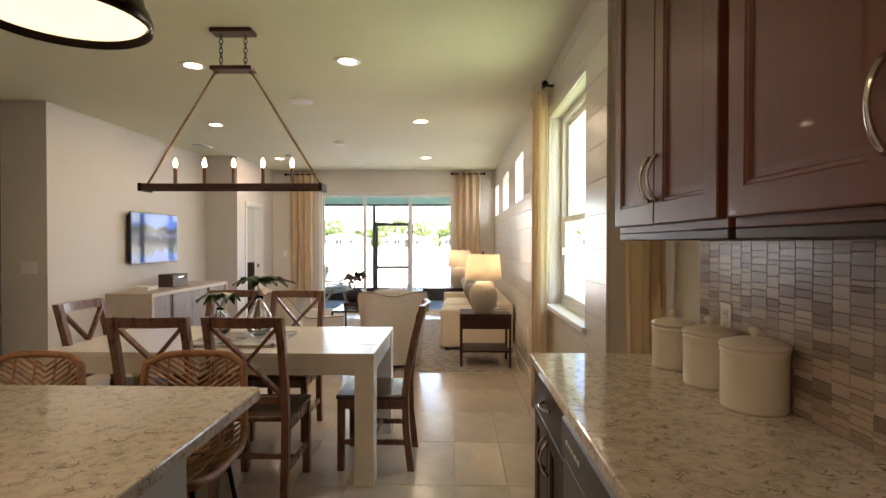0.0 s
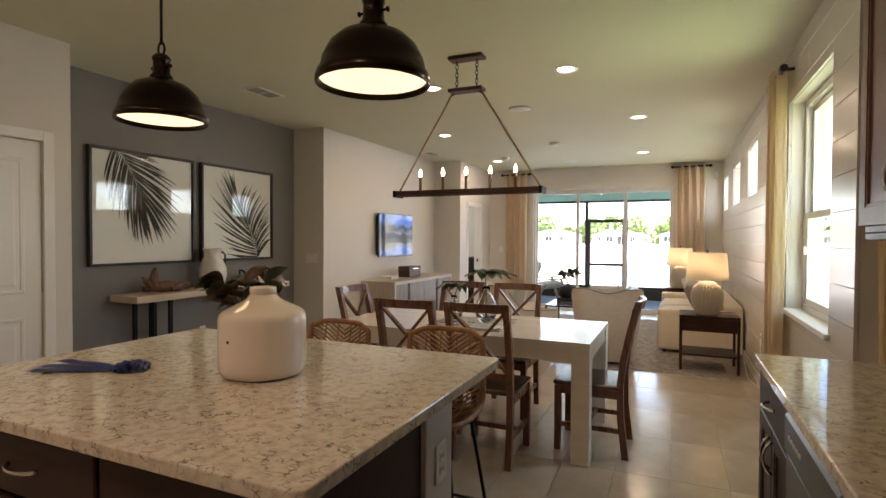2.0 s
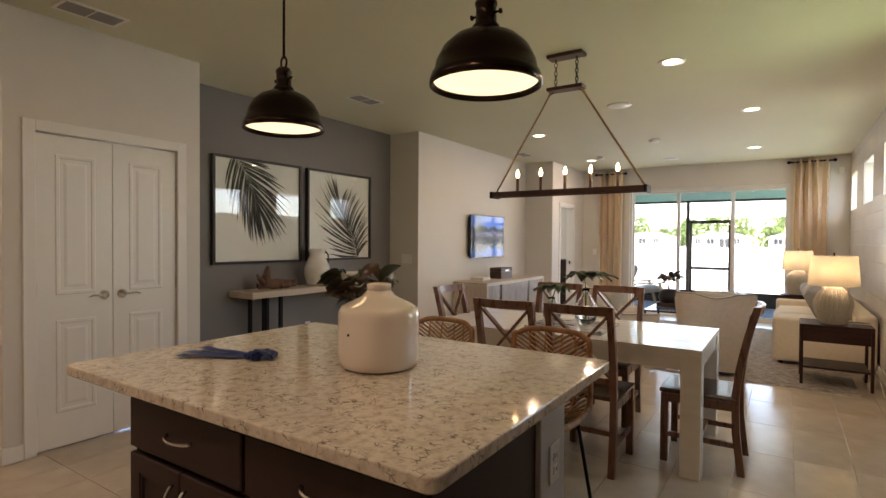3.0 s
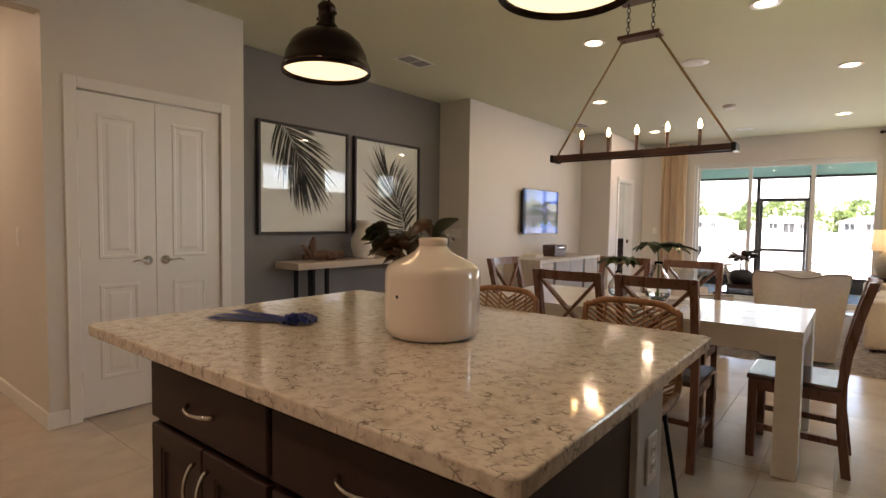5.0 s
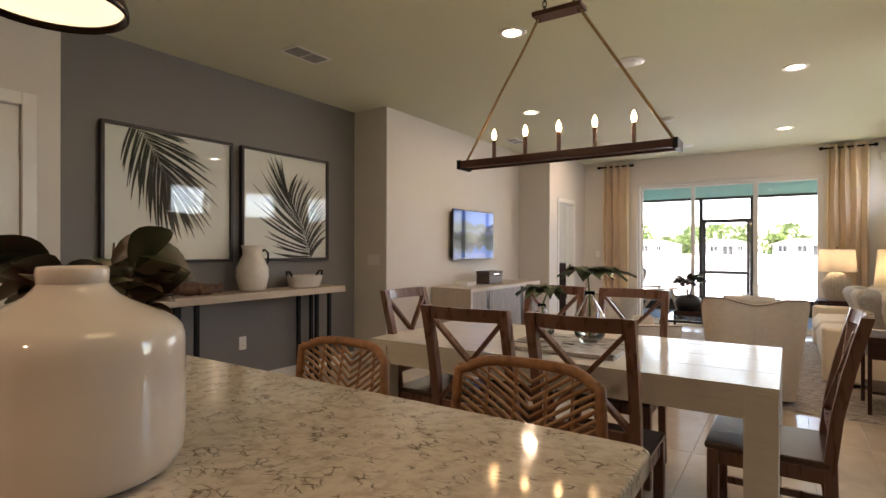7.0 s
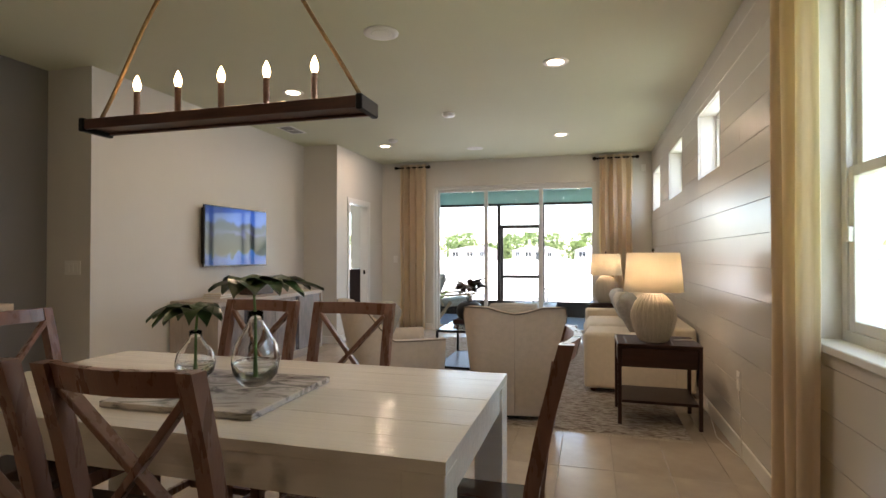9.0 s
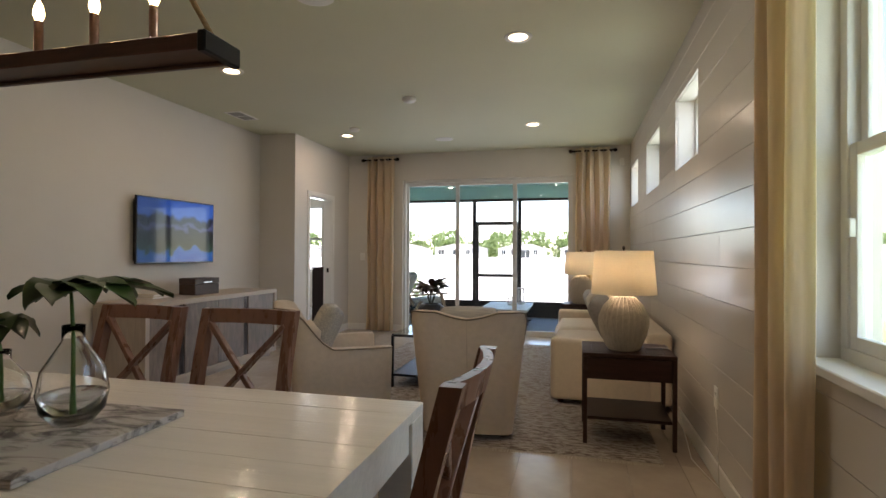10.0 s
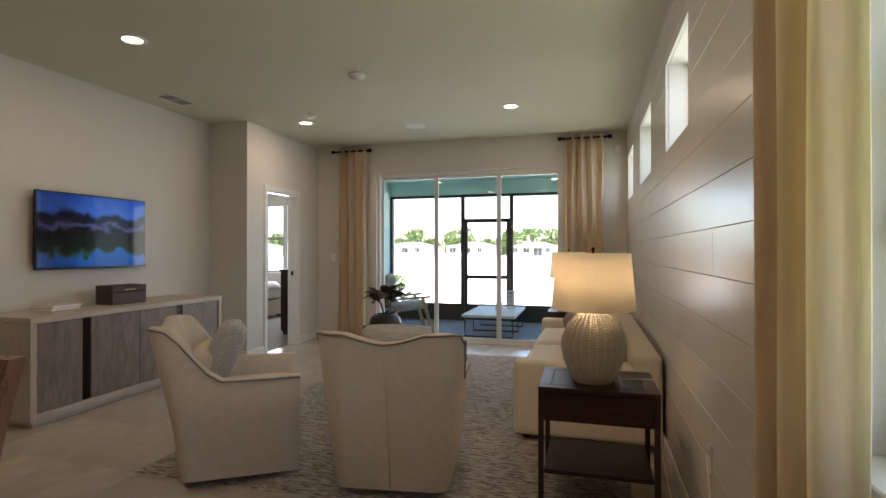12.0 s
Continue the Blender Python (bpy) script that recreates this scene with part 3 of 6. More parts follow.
for k in range(3):
    a, b = MUL[k], MUL[k + 1]
    y = SY + 0.015 + 0.028 * (2 - k)
    pn = part("panel", cube(a, a + 0.035, y, y + 0.024, 0.02, SLT - 0.04), WHITEAL, slider)
    part("stile", cube(b - 0.03, b + (0.02 if k < 2 else 0), y, y + 0.024, 0.02, SLT - 0.04), WHITEAL, pn)
    part("rail", cube(a + 0.035, b - 0.03, y, y + 0.024, 0.02, 0.075), WHITEAL, pn)
    part("rail", cube(a + 0.035, b - 0.03, y, y + 0.024, SLT - 0.085, SLT - 0.04), WHITEAL, pn)
    g = part("pane", cube(a + 0.035, b - 0.03, y + 0.010, y + 0.013, 0.075, SLT - 0.085), GLASS, pn)
    g.visible_shadow = False
part("latch", cube(MUL[2] - 0.012, MUL[2] + 0.004, SY - 0.012, SY + 0.014, 0.95, 1.15, 0.003), WHITEAL, slider)
LP = 12.24                               # screen plane
LX0, LX1, LZ = -3.17, 1.9, 2.52
LFLOOR = material("lanai_paver", (0.19, 0.195, 0.21), 0.7, vary=0.3, scale=5, bump=0.1, bump_scale=40)
structure("lanai_floor", cube(LX0 - 0.2, LX1 + 0.2, BW + 0.1, LP + 0.15, -0.1, -0.012), LFLOOR, "dark grey paved lanai floor", "floor")
structure("lanai_ceiling", cube(LX0 - 0.2, LX1 + 0.2, BW + 0.2, LP + 0.2, LZ, LZ + 0.1), STUCCO, "pale aqua lanai ceiling", "ceiling")
structure("lanai_beam", cube(LX0 - 0.2, LX1 + 0.2, LP - 0.02, LP + 0.2, 2.27, LZ), STUCCO, "pale aqua beam over the screen", "beam")
structure("wall_lanai_west", cube(LX0 - 0.2, LX0, BW + 0.2, LP + 0.2, -0.1, LZ), STUCCO, "pale aqua stucco side wall of the lanai")
structure("wall_lanai_east", cube(LX1, LX1 + 0.2, BW + 0.2, LP + 0.2, -0.1, LZ), STUCCO, "pale aqua stucco side wall of the lanai")
screen = tagged(thing("lanai_screen", pose(0, LP, 0), "dark bronze screen enclosure with a screen door", "screen"), kind="structure")
for a, b in ((LX0, LX0 + 0.05), (-1.80, -1.735), (-0.915, -0.85), (0.30, 0.35), (LX1 - 0.05, LX1)):
    part("post", cube(a, b, -0.03, 0.03, -0.01, 2.27), DARKAL, screen)
part("top_bar", cube(LX0, LX1, -0.032, 0.032, 2.22, 2.268), DARKAL, screen)
part("kick_plate", cube(LX0 + 0.05, -1.80, -0.008, 0.008, -0.01, 0.26), DARKAL, screen)
part("kick_plate", cube(-0.85, 0.30, -0.008, 0.008, -0.01, 0.26), DARKAL, screen)
part("kick_plate", cube(0.35, LX1 - 0.05, -0.008, 0.008, -0.01, 0.26), DARKAL, screen)
part("chair_rail", cube(LX0, LX1, -0.025, 0.025, 0.25, 0.29), DARKAL, screen)
sd = part("screen_door", cube(-1.73, -1.68, -0.02, 0.02, 0.0, 1.78), DARKAL, screen)
part("door_stile", cube(-0.97, -0.92, -0.02, 0.02, 0.0, 1.78), DARKAL, sd)
part("door_rail", cube(-1.735, -0.915, -0.022, 0.022, 1.76, 1.83), DARKAL, sd)
part("door_rail", cube(-1.68, -0.97, -0.02, 0.02, 0.75, 0.81), DARKAL, sd)
part("door_kick", cube(-1.68, -0.97, -0.01, 0.01, 0.0, 0.27), DARKAL, sd)
part("door_handle", cube(-0.96, -0.93, -0.05, -0.02, 0.95, 1.07, 0.004), BLACKM, sd)

# ---- outdoors ----
SAND = material("sandy_lot", (0.60, 0.585, 0.54), 0.95, vary=0.15, scale=0.3, bump=0.2, bump_scale=3)
GRASS = material("lawn", (0.20, 0.26, 0.10), 0.9, vary=0.3, scale=0.8, bump=0.3, bump_scale=60)
bm = bmesh.new()
bmesh.ops.create_grid(bm, x_segments=40, y_segments=40, size=600)
for v in bm.verts:
    v.co.z = -0.14
structure("ground", bm, SAND, "bright bare sandy building lot", "ground")
HOUSEW = material("pale_stucco_house", (0.66, 0.62, 0.56), 0.9, vary=0.06)
ROOFM = material("grey_shingle_roof", (0.22, 0.20, 0.19), 0.9, vary=0.2, scale=3)
DARKG = material("dark_window_glass", (0.03, 0.035, 0.04), 0.1)


def house(x, y, w, d, h, seed):
    rnd = random.Random(seed)
    t = thing("house", pose(x, y, -0.14), "pale stucco single-storey house across the lot", "house", "houses across the lot")
    part("wall", cube(-w / 2, w / 2, 0, d, 0, h), HOUSEW, t)
    bm = bmesh.new()
    o, r = 0.5, h + w * 0.11
    q = [bm.verts.new(c) for c in ((-w / 2 - o, -o, h), (w / 2 + o, -o, h), (w / 2 + o, d + o, h), (-w / 2 - o, d + o, h), (-w / 5, d / 2, r), (w / 5, d / 2, r))]
    for f in ((0, 1, 5, 4), (1, 2, 5), (2, 3, 4, 5), (3, 0, 4), (3, 2, 1, 0)):
        bm.faces.new([q[i] for i in f])
    part("roof", bm, ROOFM, t)
    xs = -w / 2 + 1.0
    while xs < w / 2 - 2.0:
        ww = rnd.choice((1.0, 1.6, 2.2))
        zz = 0.1 if ww > 2 else 0.9
        win = part("window", cube(xs, xs + ww, -0.06, 0.0, zz, 2.2), DARKG, t, "dark window")
        part("frame", cube(xs + ww / 2 - 0.05, xs + ww / 2 + 0.05, -0.09, -0.06, zz, 2.2), WHITEAL, win)
        xs += ww + rnd.uniform(1.0, 2.6)
    return t


for k in range(15):
    house(-150 + k * 17.0, 138 + (k % 3) * 4, 12.5, 14, 2.6, k)
LEAF = let_light_through(material("foliage", (0.15, 0.20, 0.075), 0.8, vary=0.35, scale=1.2), (0.26, 0.36, 0.12), 0.5)
BARK = material("bark", (0.11, 0.08, 0.055), 0.9, vary=0.3)


def tree(x, y, h, seed):
    rnd = random.Random(seed)
    t = thing("tree", pose(x, y, -0.14), "leafy green tree behind the houses", "tree", "trees behind the houses")
    part("trunk", tube([(0, 0, 0), (0.1, 0, h * 0.3), (0, 0.1, h * 0.7)], [0.28, 0.2, 0.08], 6), BARK, t)
    bm = bmesh.new()
    for _ in range(420):
        a, rr, zz = rnd.uniform(0, 6.28), rnd.uniform(0.1, 1) ** 0.6, rnd.uniform(-1, 1)
        wv = (1 - 0.75 * zz * zz) ** 0.5 * (0.8 + 0.3 * math.sin(3 * a + seed))
        c = Vector((rr * wv * h * 0.62 * math.cos(a), rr * wv * h * 0.62 * math.sin(a), h * (0.46 + 0.46 * zz)))
        s = rnd.uniform(0.3, 0.7)
        rot = Euler((rnd.uniform(0, 6), rnd.uniform(0, 6), rnd.uniform(0, 6))).to_matrix()
        q = [bm.verts.new(c + rot @ Vector(p) * s) for p in ((-1, -0.6, 0), (1, -0.6, 0.2), (1, 0.6, 0), (-1, 0.6, 0.3))]
        bm.faces.new(q)
    part("crown", bm, LEAF, t)
    return t


for k in range(60):
    tree(-185 + k * 5.0 + 2.2 * math.sin(k * 2.3), 184 + 8 * (k % 2) + 12 * math.sin(k * 1.7), 8.0 + 2.0 * math.sin(k * 3.1), k)

# ---- openings and trim ----


def window_unit(name, label, axis_x, y0, y1, z0, z1, double_hung):
    """A white vinyl window in a wall that runs along y; the room is towards -x."""
    t = tagged(thing(name, pose(axis_x, 0, 0), label, "window"), kind="structure")
    f, d = (0.045, 0.07) if double_hung else (0.03, 0.06)
    for a, b, c, e in ((y0, y1, z0, z0 + f), (y0, y1, z1 - f, z1), (y0, y0 + f, z0 + f, z1 - f), (y1 - f, y1, z0 + f, z1 - f)):
        part("window_frame", cube(0, d, a, b, c, e, 0.002), WHITEAL, t)
    spans = [(z0 + f, z1 - f, 0.02)]
    if double_hung:
        mid = (z0 + z1) / 2 - 0.07
        spans = [(z0 + f, mid + 0.02, 0.008), (mid - 0.02, z1 - f, 0.038)]
    for a, b, x in spans:
        s = 0.042 if double_hung else 0.012
        sash = part("sash", cube(x, x + 0.026, y0 + f, y0 + f + s, a, b, 0.002), WHITEAL, t)
        part("stile", cube(x, x + 0.026, y1 - f - s, y1 - f, a, b, 0.002), WHITEAL, sash)
        part("rail", cube(x, x + 0.026, y0 + f + s, y1 - f - s, a, a + s, 0.002), WHITEAL, sash)
        part("rail", cube(x, x + 0.026, y0 + f + s, y1 - f - s, b - s, b, 0.002), WHITEAL, sash)
        g = part("pane", cube(x + 0.011, x + 0.014, y0 + f + s, y1 - f - s, a + s, b - s), GLASS, sash)
        g.visible_shadow = False
    return t


w = window_unit("window_1", "white double-hung window with a deep painted sill", RW + 0.10, W0, W1, WZ0, WZ1, True)
part("window_sill", cube(-0.125, 0.0, W0 - 0.03, W1 + 0.03, WZ0 - 0.028, WZ0 + 0.004, 0.004), TRIM, w)
part("sash_latch", cube(-0.012, 0.008, W1 - 0.085, W1 - 0.06, 1.27, 1.33, 0.003), WHITEAL, w)
for a, b in CLER:
    window_unit("window_2", "small high clerestory window set in the shiplap wall", RW + 0.14, a, b, CZ0, CZ1, False)
bw = tagged(thing("window_3", pose(0, 12.66, 0), "white twin bedroom window with a sill", "window"), kind="structure")
for a, b in ((-6.15, -5.72), (-5.68, -5.25)):
    for c, e in ((0.80, 1.52), (1.50, 2.22)):
        s = part("sash", cube(a, a + 0.03, 0, 0.04, c, e), WHITEAL, bw)
        part("stile", cube(b - 0.03, b, 0, 0.04, c, e), WHITEAL, s)
        part("rail", cube(a + 0.03, b - 0.03, 0, 0.04, c, c + 0.035), WHITEAL, s)
        part("rail", cube(a + 0.03, b - 0.03, 0, 0.04, e - 0.035, e), WHITEAL, s)
        part("pane", cube(a + 0.03, b - 0.03, 0.018, 0.021, c + 0.035, e - 0.035), GLASS, s).visible_shadow = False
part("mullion", cube(-5.72, -5.68, -0.01, 0.05, 0.80, 2.22), WHITEAL, bw)
part("window_sill", cube(-6.2, -5.2, -0.10, 0.0, 0.77, 0.80, 0.004), TRIM, bw)


def raised_door(w, h, parent, m, handle_left):
    """A two-panel moulded door leaf, w along x, front towards -y."""
    leaf = part("door_leaf", cube(0, w, 0.0, 0.034, 0, h, 0.0015), TRIM, parent, "", m)
    st = 0.105
    for z0, z1 in ((0.22, 0.82), (0.98, h - 0.12)):
        bm = bmesh.new()
        x0, x1 = st, w - st
        rings = []
        for o, dep in ((0.0, 0.0), (0.006, -0.005), (0.022, -0.004), (0.030, 0.003), (0.045, 0.002), (0.065, -0.003)):
            rings.append([bm.verts.new(c) for c in ((x0 + o, dep - 0.0012, z0 + o), (x1 - o, dep - 0.0012, z0 + o), (x1 - o, dep - 0.0012, z1 - o), (x0 + o, dep - 0.0012, z1 - o))])
        for a, b in zip(rings, rings[1:]):
            for i in range(4):
                bm.faces.new((a[i], a[(i + 1) % 4], b[(i + 1) % 4], b[i]))
        bm.faces.new(rings[-1])
        part("panel", bm, TRIM, leaf)
    hx = 0.055 if handle_left else w - 0.055
    hd = part("handle", lathe([(0, 0), (0.033, 0), (0.033, 0.006), (0.02, 0.014), (0.011, 0.018), (0.011, 0.045), (0, 0.045)], 20), CHROME, leaf, "polished lever handle", pose(hx, -0.001, 0.96, 90, 0, 0))
    s = 1 if handle_left else -1
    part("lever", tube([(0, 0, 0.04), (s * 0.03, 0.002, 0.043), (s * 0.08, 0.006, 0.043), (s * 0.108, -0.004, 0.04)], [0.009, 0.008, 0.007, 0.005], 8), CHROME, hd)
    ex = w - 0.004 if handle_left else -0.008
    for z in (0.25, 1.02, h - 0.25):
        part("hinge", cube(ex, ex + 0.012, -0.008, 0.004, z - 0.045, z + 0.045, 0.002), CHROME, leaf)
    return leaf


pd = tagged(thing("pantry_door", pose(PAX, 0, 0), "closed white double pantry doors with lever handles", "door"), kind="structure")
PM = Matrix(((0, -1, 0, 0), (1, 0, 0, 0), (0, 0, 1, 0), (0, 0, 0, 1)))
raised_door(0.444, 2.0, pd, pose(-0.012, 0.819, 0.012) @ PM, False)
raised_door(0.444, 2.0, pd, pose(-0.012, 1.267, 0.012) @ PM, True)
for a, b, c, e in ((0.747, 0.815, 0, 2.088), (1.715, 1.783, 0, 2.088), (0.815, 1.715, 2.02, 2.088)):
    part("casing", cube(0.0, 0.016, a, b, c, e, 0.003), TRIM, pd)
bd = tagged(thing("bedroom_doorway", pose(WGX, 0, 0), "white cased bedroom doorway standing open", "doorway"), kind="structure")
for a, b, c, e in ((D0 - 0.06, D0, 0, DZ + 0.06), (D1, D1 + 0.06, 0, DZ + 0.06), (D0, D1, DZ, DZ + 0.06)):
    part("casing", cube(0.0, 0.015, a, b, c, e, 0.003), TRIM, bd)
for a, b, c, e in ((D0, D0 + 0.018, 0, DZ - 0.018), (D1 - 0.018, D1, 0, DZ - 0.018), (D0, D1, DZ - 0.018, DZ)):
    part("jamb", cube(-0.122, 0.002, a, b, c, e), TRIM, bd)
part("strike_plate", cube(-0.07, -0.04, D1 - 0.020, D1 - 0.017, 0.92, 0.98), BRONZE, bd)
hd = tagged(thing("hall_door", pose(-5.95, 0.65, 0), "closed white panel door in the hallway", "door"), kind="structure")
raised_door(0.76, 2.02, hd, pose(0, -0.036, 0.01), False)
for a, b, c, e in ((-0.07, -0.004, 0, 2.1), (0.764, 0.83, 0, 2.1), (-0.004, 0.764, 2.036, 2.1)):
    part("casing", cube(a, b, -0.018, 0.0, c, e, 0.003), TRIM, hd)
part("thermostat", cube(0.92, 1.00, -0.02, 0.0, 1.50, 1.62, 0.004), PLATE, hd)


def skirting(x0, x1, y0, y1):
    return structure("baseboard", cube(x0, x1, y0, y1, 0, 0.10, 0.003), TRIM, "white painted baseboard", "baseboard")


e = 0.014
skirting(RW - e - 0.002, RW - 0.002, YS, BW)
skirting(WGX, SL0 - 0.01, BW - e, BW)
skirting(SL1 + 0.01, RW - e - 0.003, BW - e, BW)
skirting(WGX, WGX + e, 8.15 - e, D0 - 0.061)
skirting(WGX, WGX + e, D1 + 0.061, BW - e - 0.001)
skirting(TVX + e + 0.001, WGX, 8.15 - e, 8.15)
skirting(TVX, TVX + e, 4.89 - e, 8.15 - e - 0.001)
skirting(GRX + e + 0.001, TVX, 4.89 - e, 4.89)
skirting(GRX, GRX + e, 1.901, 4.89 - e - 0.001)
skirting(PAX, PAX + e, 0.65 - e, 0.746)
skirting(PAX, PAX + e, 1.784, 1.90)
skirting(-5.1, PAX - 0.001, 0.65 - e, 0.65)
skirting(-6.88 + e, -6.03, 0.65 - e, 0.65)


def curtain_material():
    m = material("tan_linen", (0.84, 0.665, 0.53), 0.9, vary=0.12, scale=14, stretch=(3, 3, 0.3), bump=0.5, bump_scale=12, spec=0.2)
    nt = m.node_tree
    p, out = nt.nodes["Principled BSDF"], nt.nodes["Material Output"]
    tr, mix = nt.nodes.new("ShaderNodeBsdfTranslucent"), nt.nodes.new("ShaderNodeMixShader")
    tr.inputs["Color"].default_value = (0.90, 0.83, 0.59, 1)
    mix.inputs[0].default_value = 0.5
    nt.links.new(p.outputs[0], mix.inputs[1])
    nt.links.new(tr.outputs[0], mix.inputs[2])
    nt.links.new(mix.outputs[0], out.inputs["Surface"])
    return m


DRAPE = curtain_material()


def curtain(m, width, top, folds, depth, label, seed, rod=(0, 0), wide_end=0.0):
    """A grommet panel that hangs along local x in folds, with its piece of rod."""
    t = thing("curtain", m, label, "curtain", "tan linen curtains")
    rnd = random.Random(seed)
    bm = bmesh.new()
    nx, nz = folds * 10, 16
    ph = [rnd.uniform(-0.5, 0.5) for _ in range(6)]
    grid = []
    for j in range(nz + 1):
        v = j / nz
        z = 0.012 + (top - 0.012) * (1 - v)
        row = []
        for i in range(nx + 1):
            u = i / nx
            a = 2 * math.pi * folds * u + (1 - v * 0) * 0.35 * math.sin(3 * u + 4 * v + ph[0]) * v
            amp = depth * (0.8 + 0.25 * math.sin(5 * u + ph[1]) + 0.15 * v * math.sin(9 * u + ph[2]))
            x = (u - 0.5) * width * (1 + 0.03 * v * math.sin(6 * v + ph[3])) + 0.010 * math.sin(2 * a) + 0.006 * math.sin(11 * v + 7 * u)
            if wide_end:                                   # the last fold stands broad and square to the wall
                e = max(0.0, min(1.0, (u - 0.80) / 0.12))
                a += math.pi / 2
                amp *= 1 + wide_end * e
                amp -= 0.006 * e * math.sin(5 * v + 9 * u)
            row.append(bm.verts.new((x, amp * math.sin(a), z)))
        grid.append(row)
    for a, b in zip(grid, grid[1:]):
        for i in range(nx):
            f = bm.faces.new((a[i], a[i + 1], b[i + 1], b[i]))
            f.smooth = True
    ob = part("panel", bm, DRAPE, t)
    so = ob.modifiers.new("thickness", "SOLIDIFY")
    so.thickness = 0.003
    r0, r1 = rod
    part("rod", tube([(r0, 0, top - 0.045), (r1, 0, top - 0.045)], 0.013, 12), BRONZE, t, "dark bronze curtain rod")
    for x, s in ((r0, -1), (r1, 1)):
        part("finial", lathe([(0, -0.004), (0.020, 0), (0.026, 0.014), (0.026, 0.03), (0.018, 0.044), (0, 0.048)], 16), BRONZE, t, "", pose(x, 0, top - 0.045, 0, 90 * s, 0))
    for k in range(folds * 2):
        x = ((k + 0.5) / (folds * 2) - 0.5) * width
        part("grommet", lathe([(0.020, -0.004), (0.028, -0.003), (0.028, 0.003), (0.020, 0.004), (0.020, -0.004)], 16), CHROME, t, "metal grommet ring", pose(x, 0, top - 0.045, 0, 90, 0))
    for x in (r0 + 0.03, r1 - 0.03):
        part("bracket", cube(x - 0.008, x + 0.008, 0.0, 0.10, top - 0.055, top - 0.035, 0.002), BRONZE, t)
    return t


curtain(pose(-2.765, BW - 0.10, 0), 0.44, 2.69, 4, 0.050, "tan linen grommet curtain beside the sliding door", 1, (-0.27, 0.25))
curtain(pose(0.385, BW - 0.10, 0), 0.46, 2.70, 4, 0.050, "tan linen grommet curtain beside the sliding door", 2, (-0.28, 0.28))
curtain(pose(RW - 0.075, 4.09, 0, 0, 0, -90), 0.35, 2.62, 3, 0.046, "sunlit tan linen curtain beside the window", 3, (-0.26, 0.20), 0.04)
curtain(pose(0.985, 2.22, 0, 0, 0, -12), 0.17, 2.62, 2, 0.035, "tan linen curtain at the end of the counter", 4, (-0.09, 0.09))

# ---- ceiling fixtures ----
GLOW = material("warm_led", (0.9, 0.85, 0.75), 0.5, emit=(1.0, 0.80, 0.52), strength=2.0)
for cx, cy in CANS:
    t = thing("recessed_light", pose(cx, cy, CEIL), "glowing recessed ceiling light with a white trim ring", "light", "recessed ceiling lights")
    part("trim_ring", lathe([(0.066, -0.004), (0.095, -0.007), (0.100, 0.0), (0.066, 0.0), (0.066, -0.004)], 28), TRIM, t)
    part("diffuser", lathe([(0, -0.003), (0.066, -0.003), (0.066, 0.0), (0, 0.0)], 28), GLOW, t, "glowing warm white lens")


VENTM = material("vent_grey", (0.30, 0.29, 0.275), 0.5)


def vent(x, y, rz):
    t = thing("ceiling_vent", pose(x, y, CEIL, 0, 0, rz), "white louvred ceiling air vent", "vent", "ceiling vents")
    for a, b, c, d in ((-0.18, 0.18, -0.10, -0.078), (-0.18, 0.18, 0.078, 0.10), (-0.18, -0.158, -0.078, 0.078), (0.158, 0.18, -0.078, 0.078)):
        part("frame", cube(a, b, c, d, -0.008, 0, 0.002), TRIM, t)
    # Black sheet stands in for the shaded duct behind the slats.
    part("backing", cube(-0.158, 0.158, -0.078, 0.078, -0.0015, 0), SLOT, t)
    for k in range(7):
        y0 = -0.066 + k * 0.022
        part("slat", beam((-0.158, y0, -0.006), (0.158, y0, -0.006), 0.009, 0.0015, up=(0, 0.9, 1)), VENTM, t)
    part("divider", cube(-0.004, 0.004, -0.078, 0.078, -0.009, -0.002), TRIM, t)


vent(-3.425, 3.40, 90), vent(-3.52, 1.01, 90), vent(-3.48, 7.23, 90)


def disc(name, x, y, r, h, label, cat):
    t = thing(name, pose(x, y, CEIL), label, cat)
    part("body", lathe([(0, -h), (r * 0.8, -h), (r, -h * 0.5), (r, 0), (0, 0)], 28), PLATE, t)
    part("grille", lathe([(0, -h - 0.001), (r * 0.55, -h - 0.002), (r * 0.6, -h), (0, -h)], 24), TRIM, t)


disc("ceiling_speaker", -1.37, 4.93, 0.12, 0.010, "round white flush ceiling speaker", "speaker")
disc("ceiling_speaker", -1.56, 8.90, 0.12, 0.008, "round white flush ceiling speaker", "speaker")
disc("smoke_detector", -1.45, 7.03, 0.07, 0.035, "round white smoke detector on the ceiling", "detector")
disc("smoke_detector", -2.49, 8.08, 0.06, 0.035, "small white smoke detector on the ceiling", "detector")

# ---- chandelier ----
CHX, CHY, CHZ = -1.31, 3.24, 1.717
RUST = material("rust_brown_wood", (0.105, 0.042, 0.027), 0.35, 0.1, vary=0.4, scale=8, stretch=(0.6, 6, 6))
ROPE = material("jute_rope", (0.42, 0.27, 0.13), 0.95, vary=0.4, scale=90, bump=0.5, bump_scale=200)
BULB = material("candle_bulb", (1, 0.9, 0.7), 0.3, emit=(1.0, 0.66, 0.30), strength=5.0)
t = thing("chandelier", pose(CHX, CHY, 0), "linear five-candle chandelier hung on jute rope", "chandelier")
part("canopy", cube(-0.135, 0.135, -0.055, 0.055, CEIL - 0.026, CEIL, 0.003), RUST, t)
part("hanger_plate", cube(-0.135, 0.135, -0.05, 0.05, 2.475, 2.50, 0.003), RUST, t)
L = 0.583
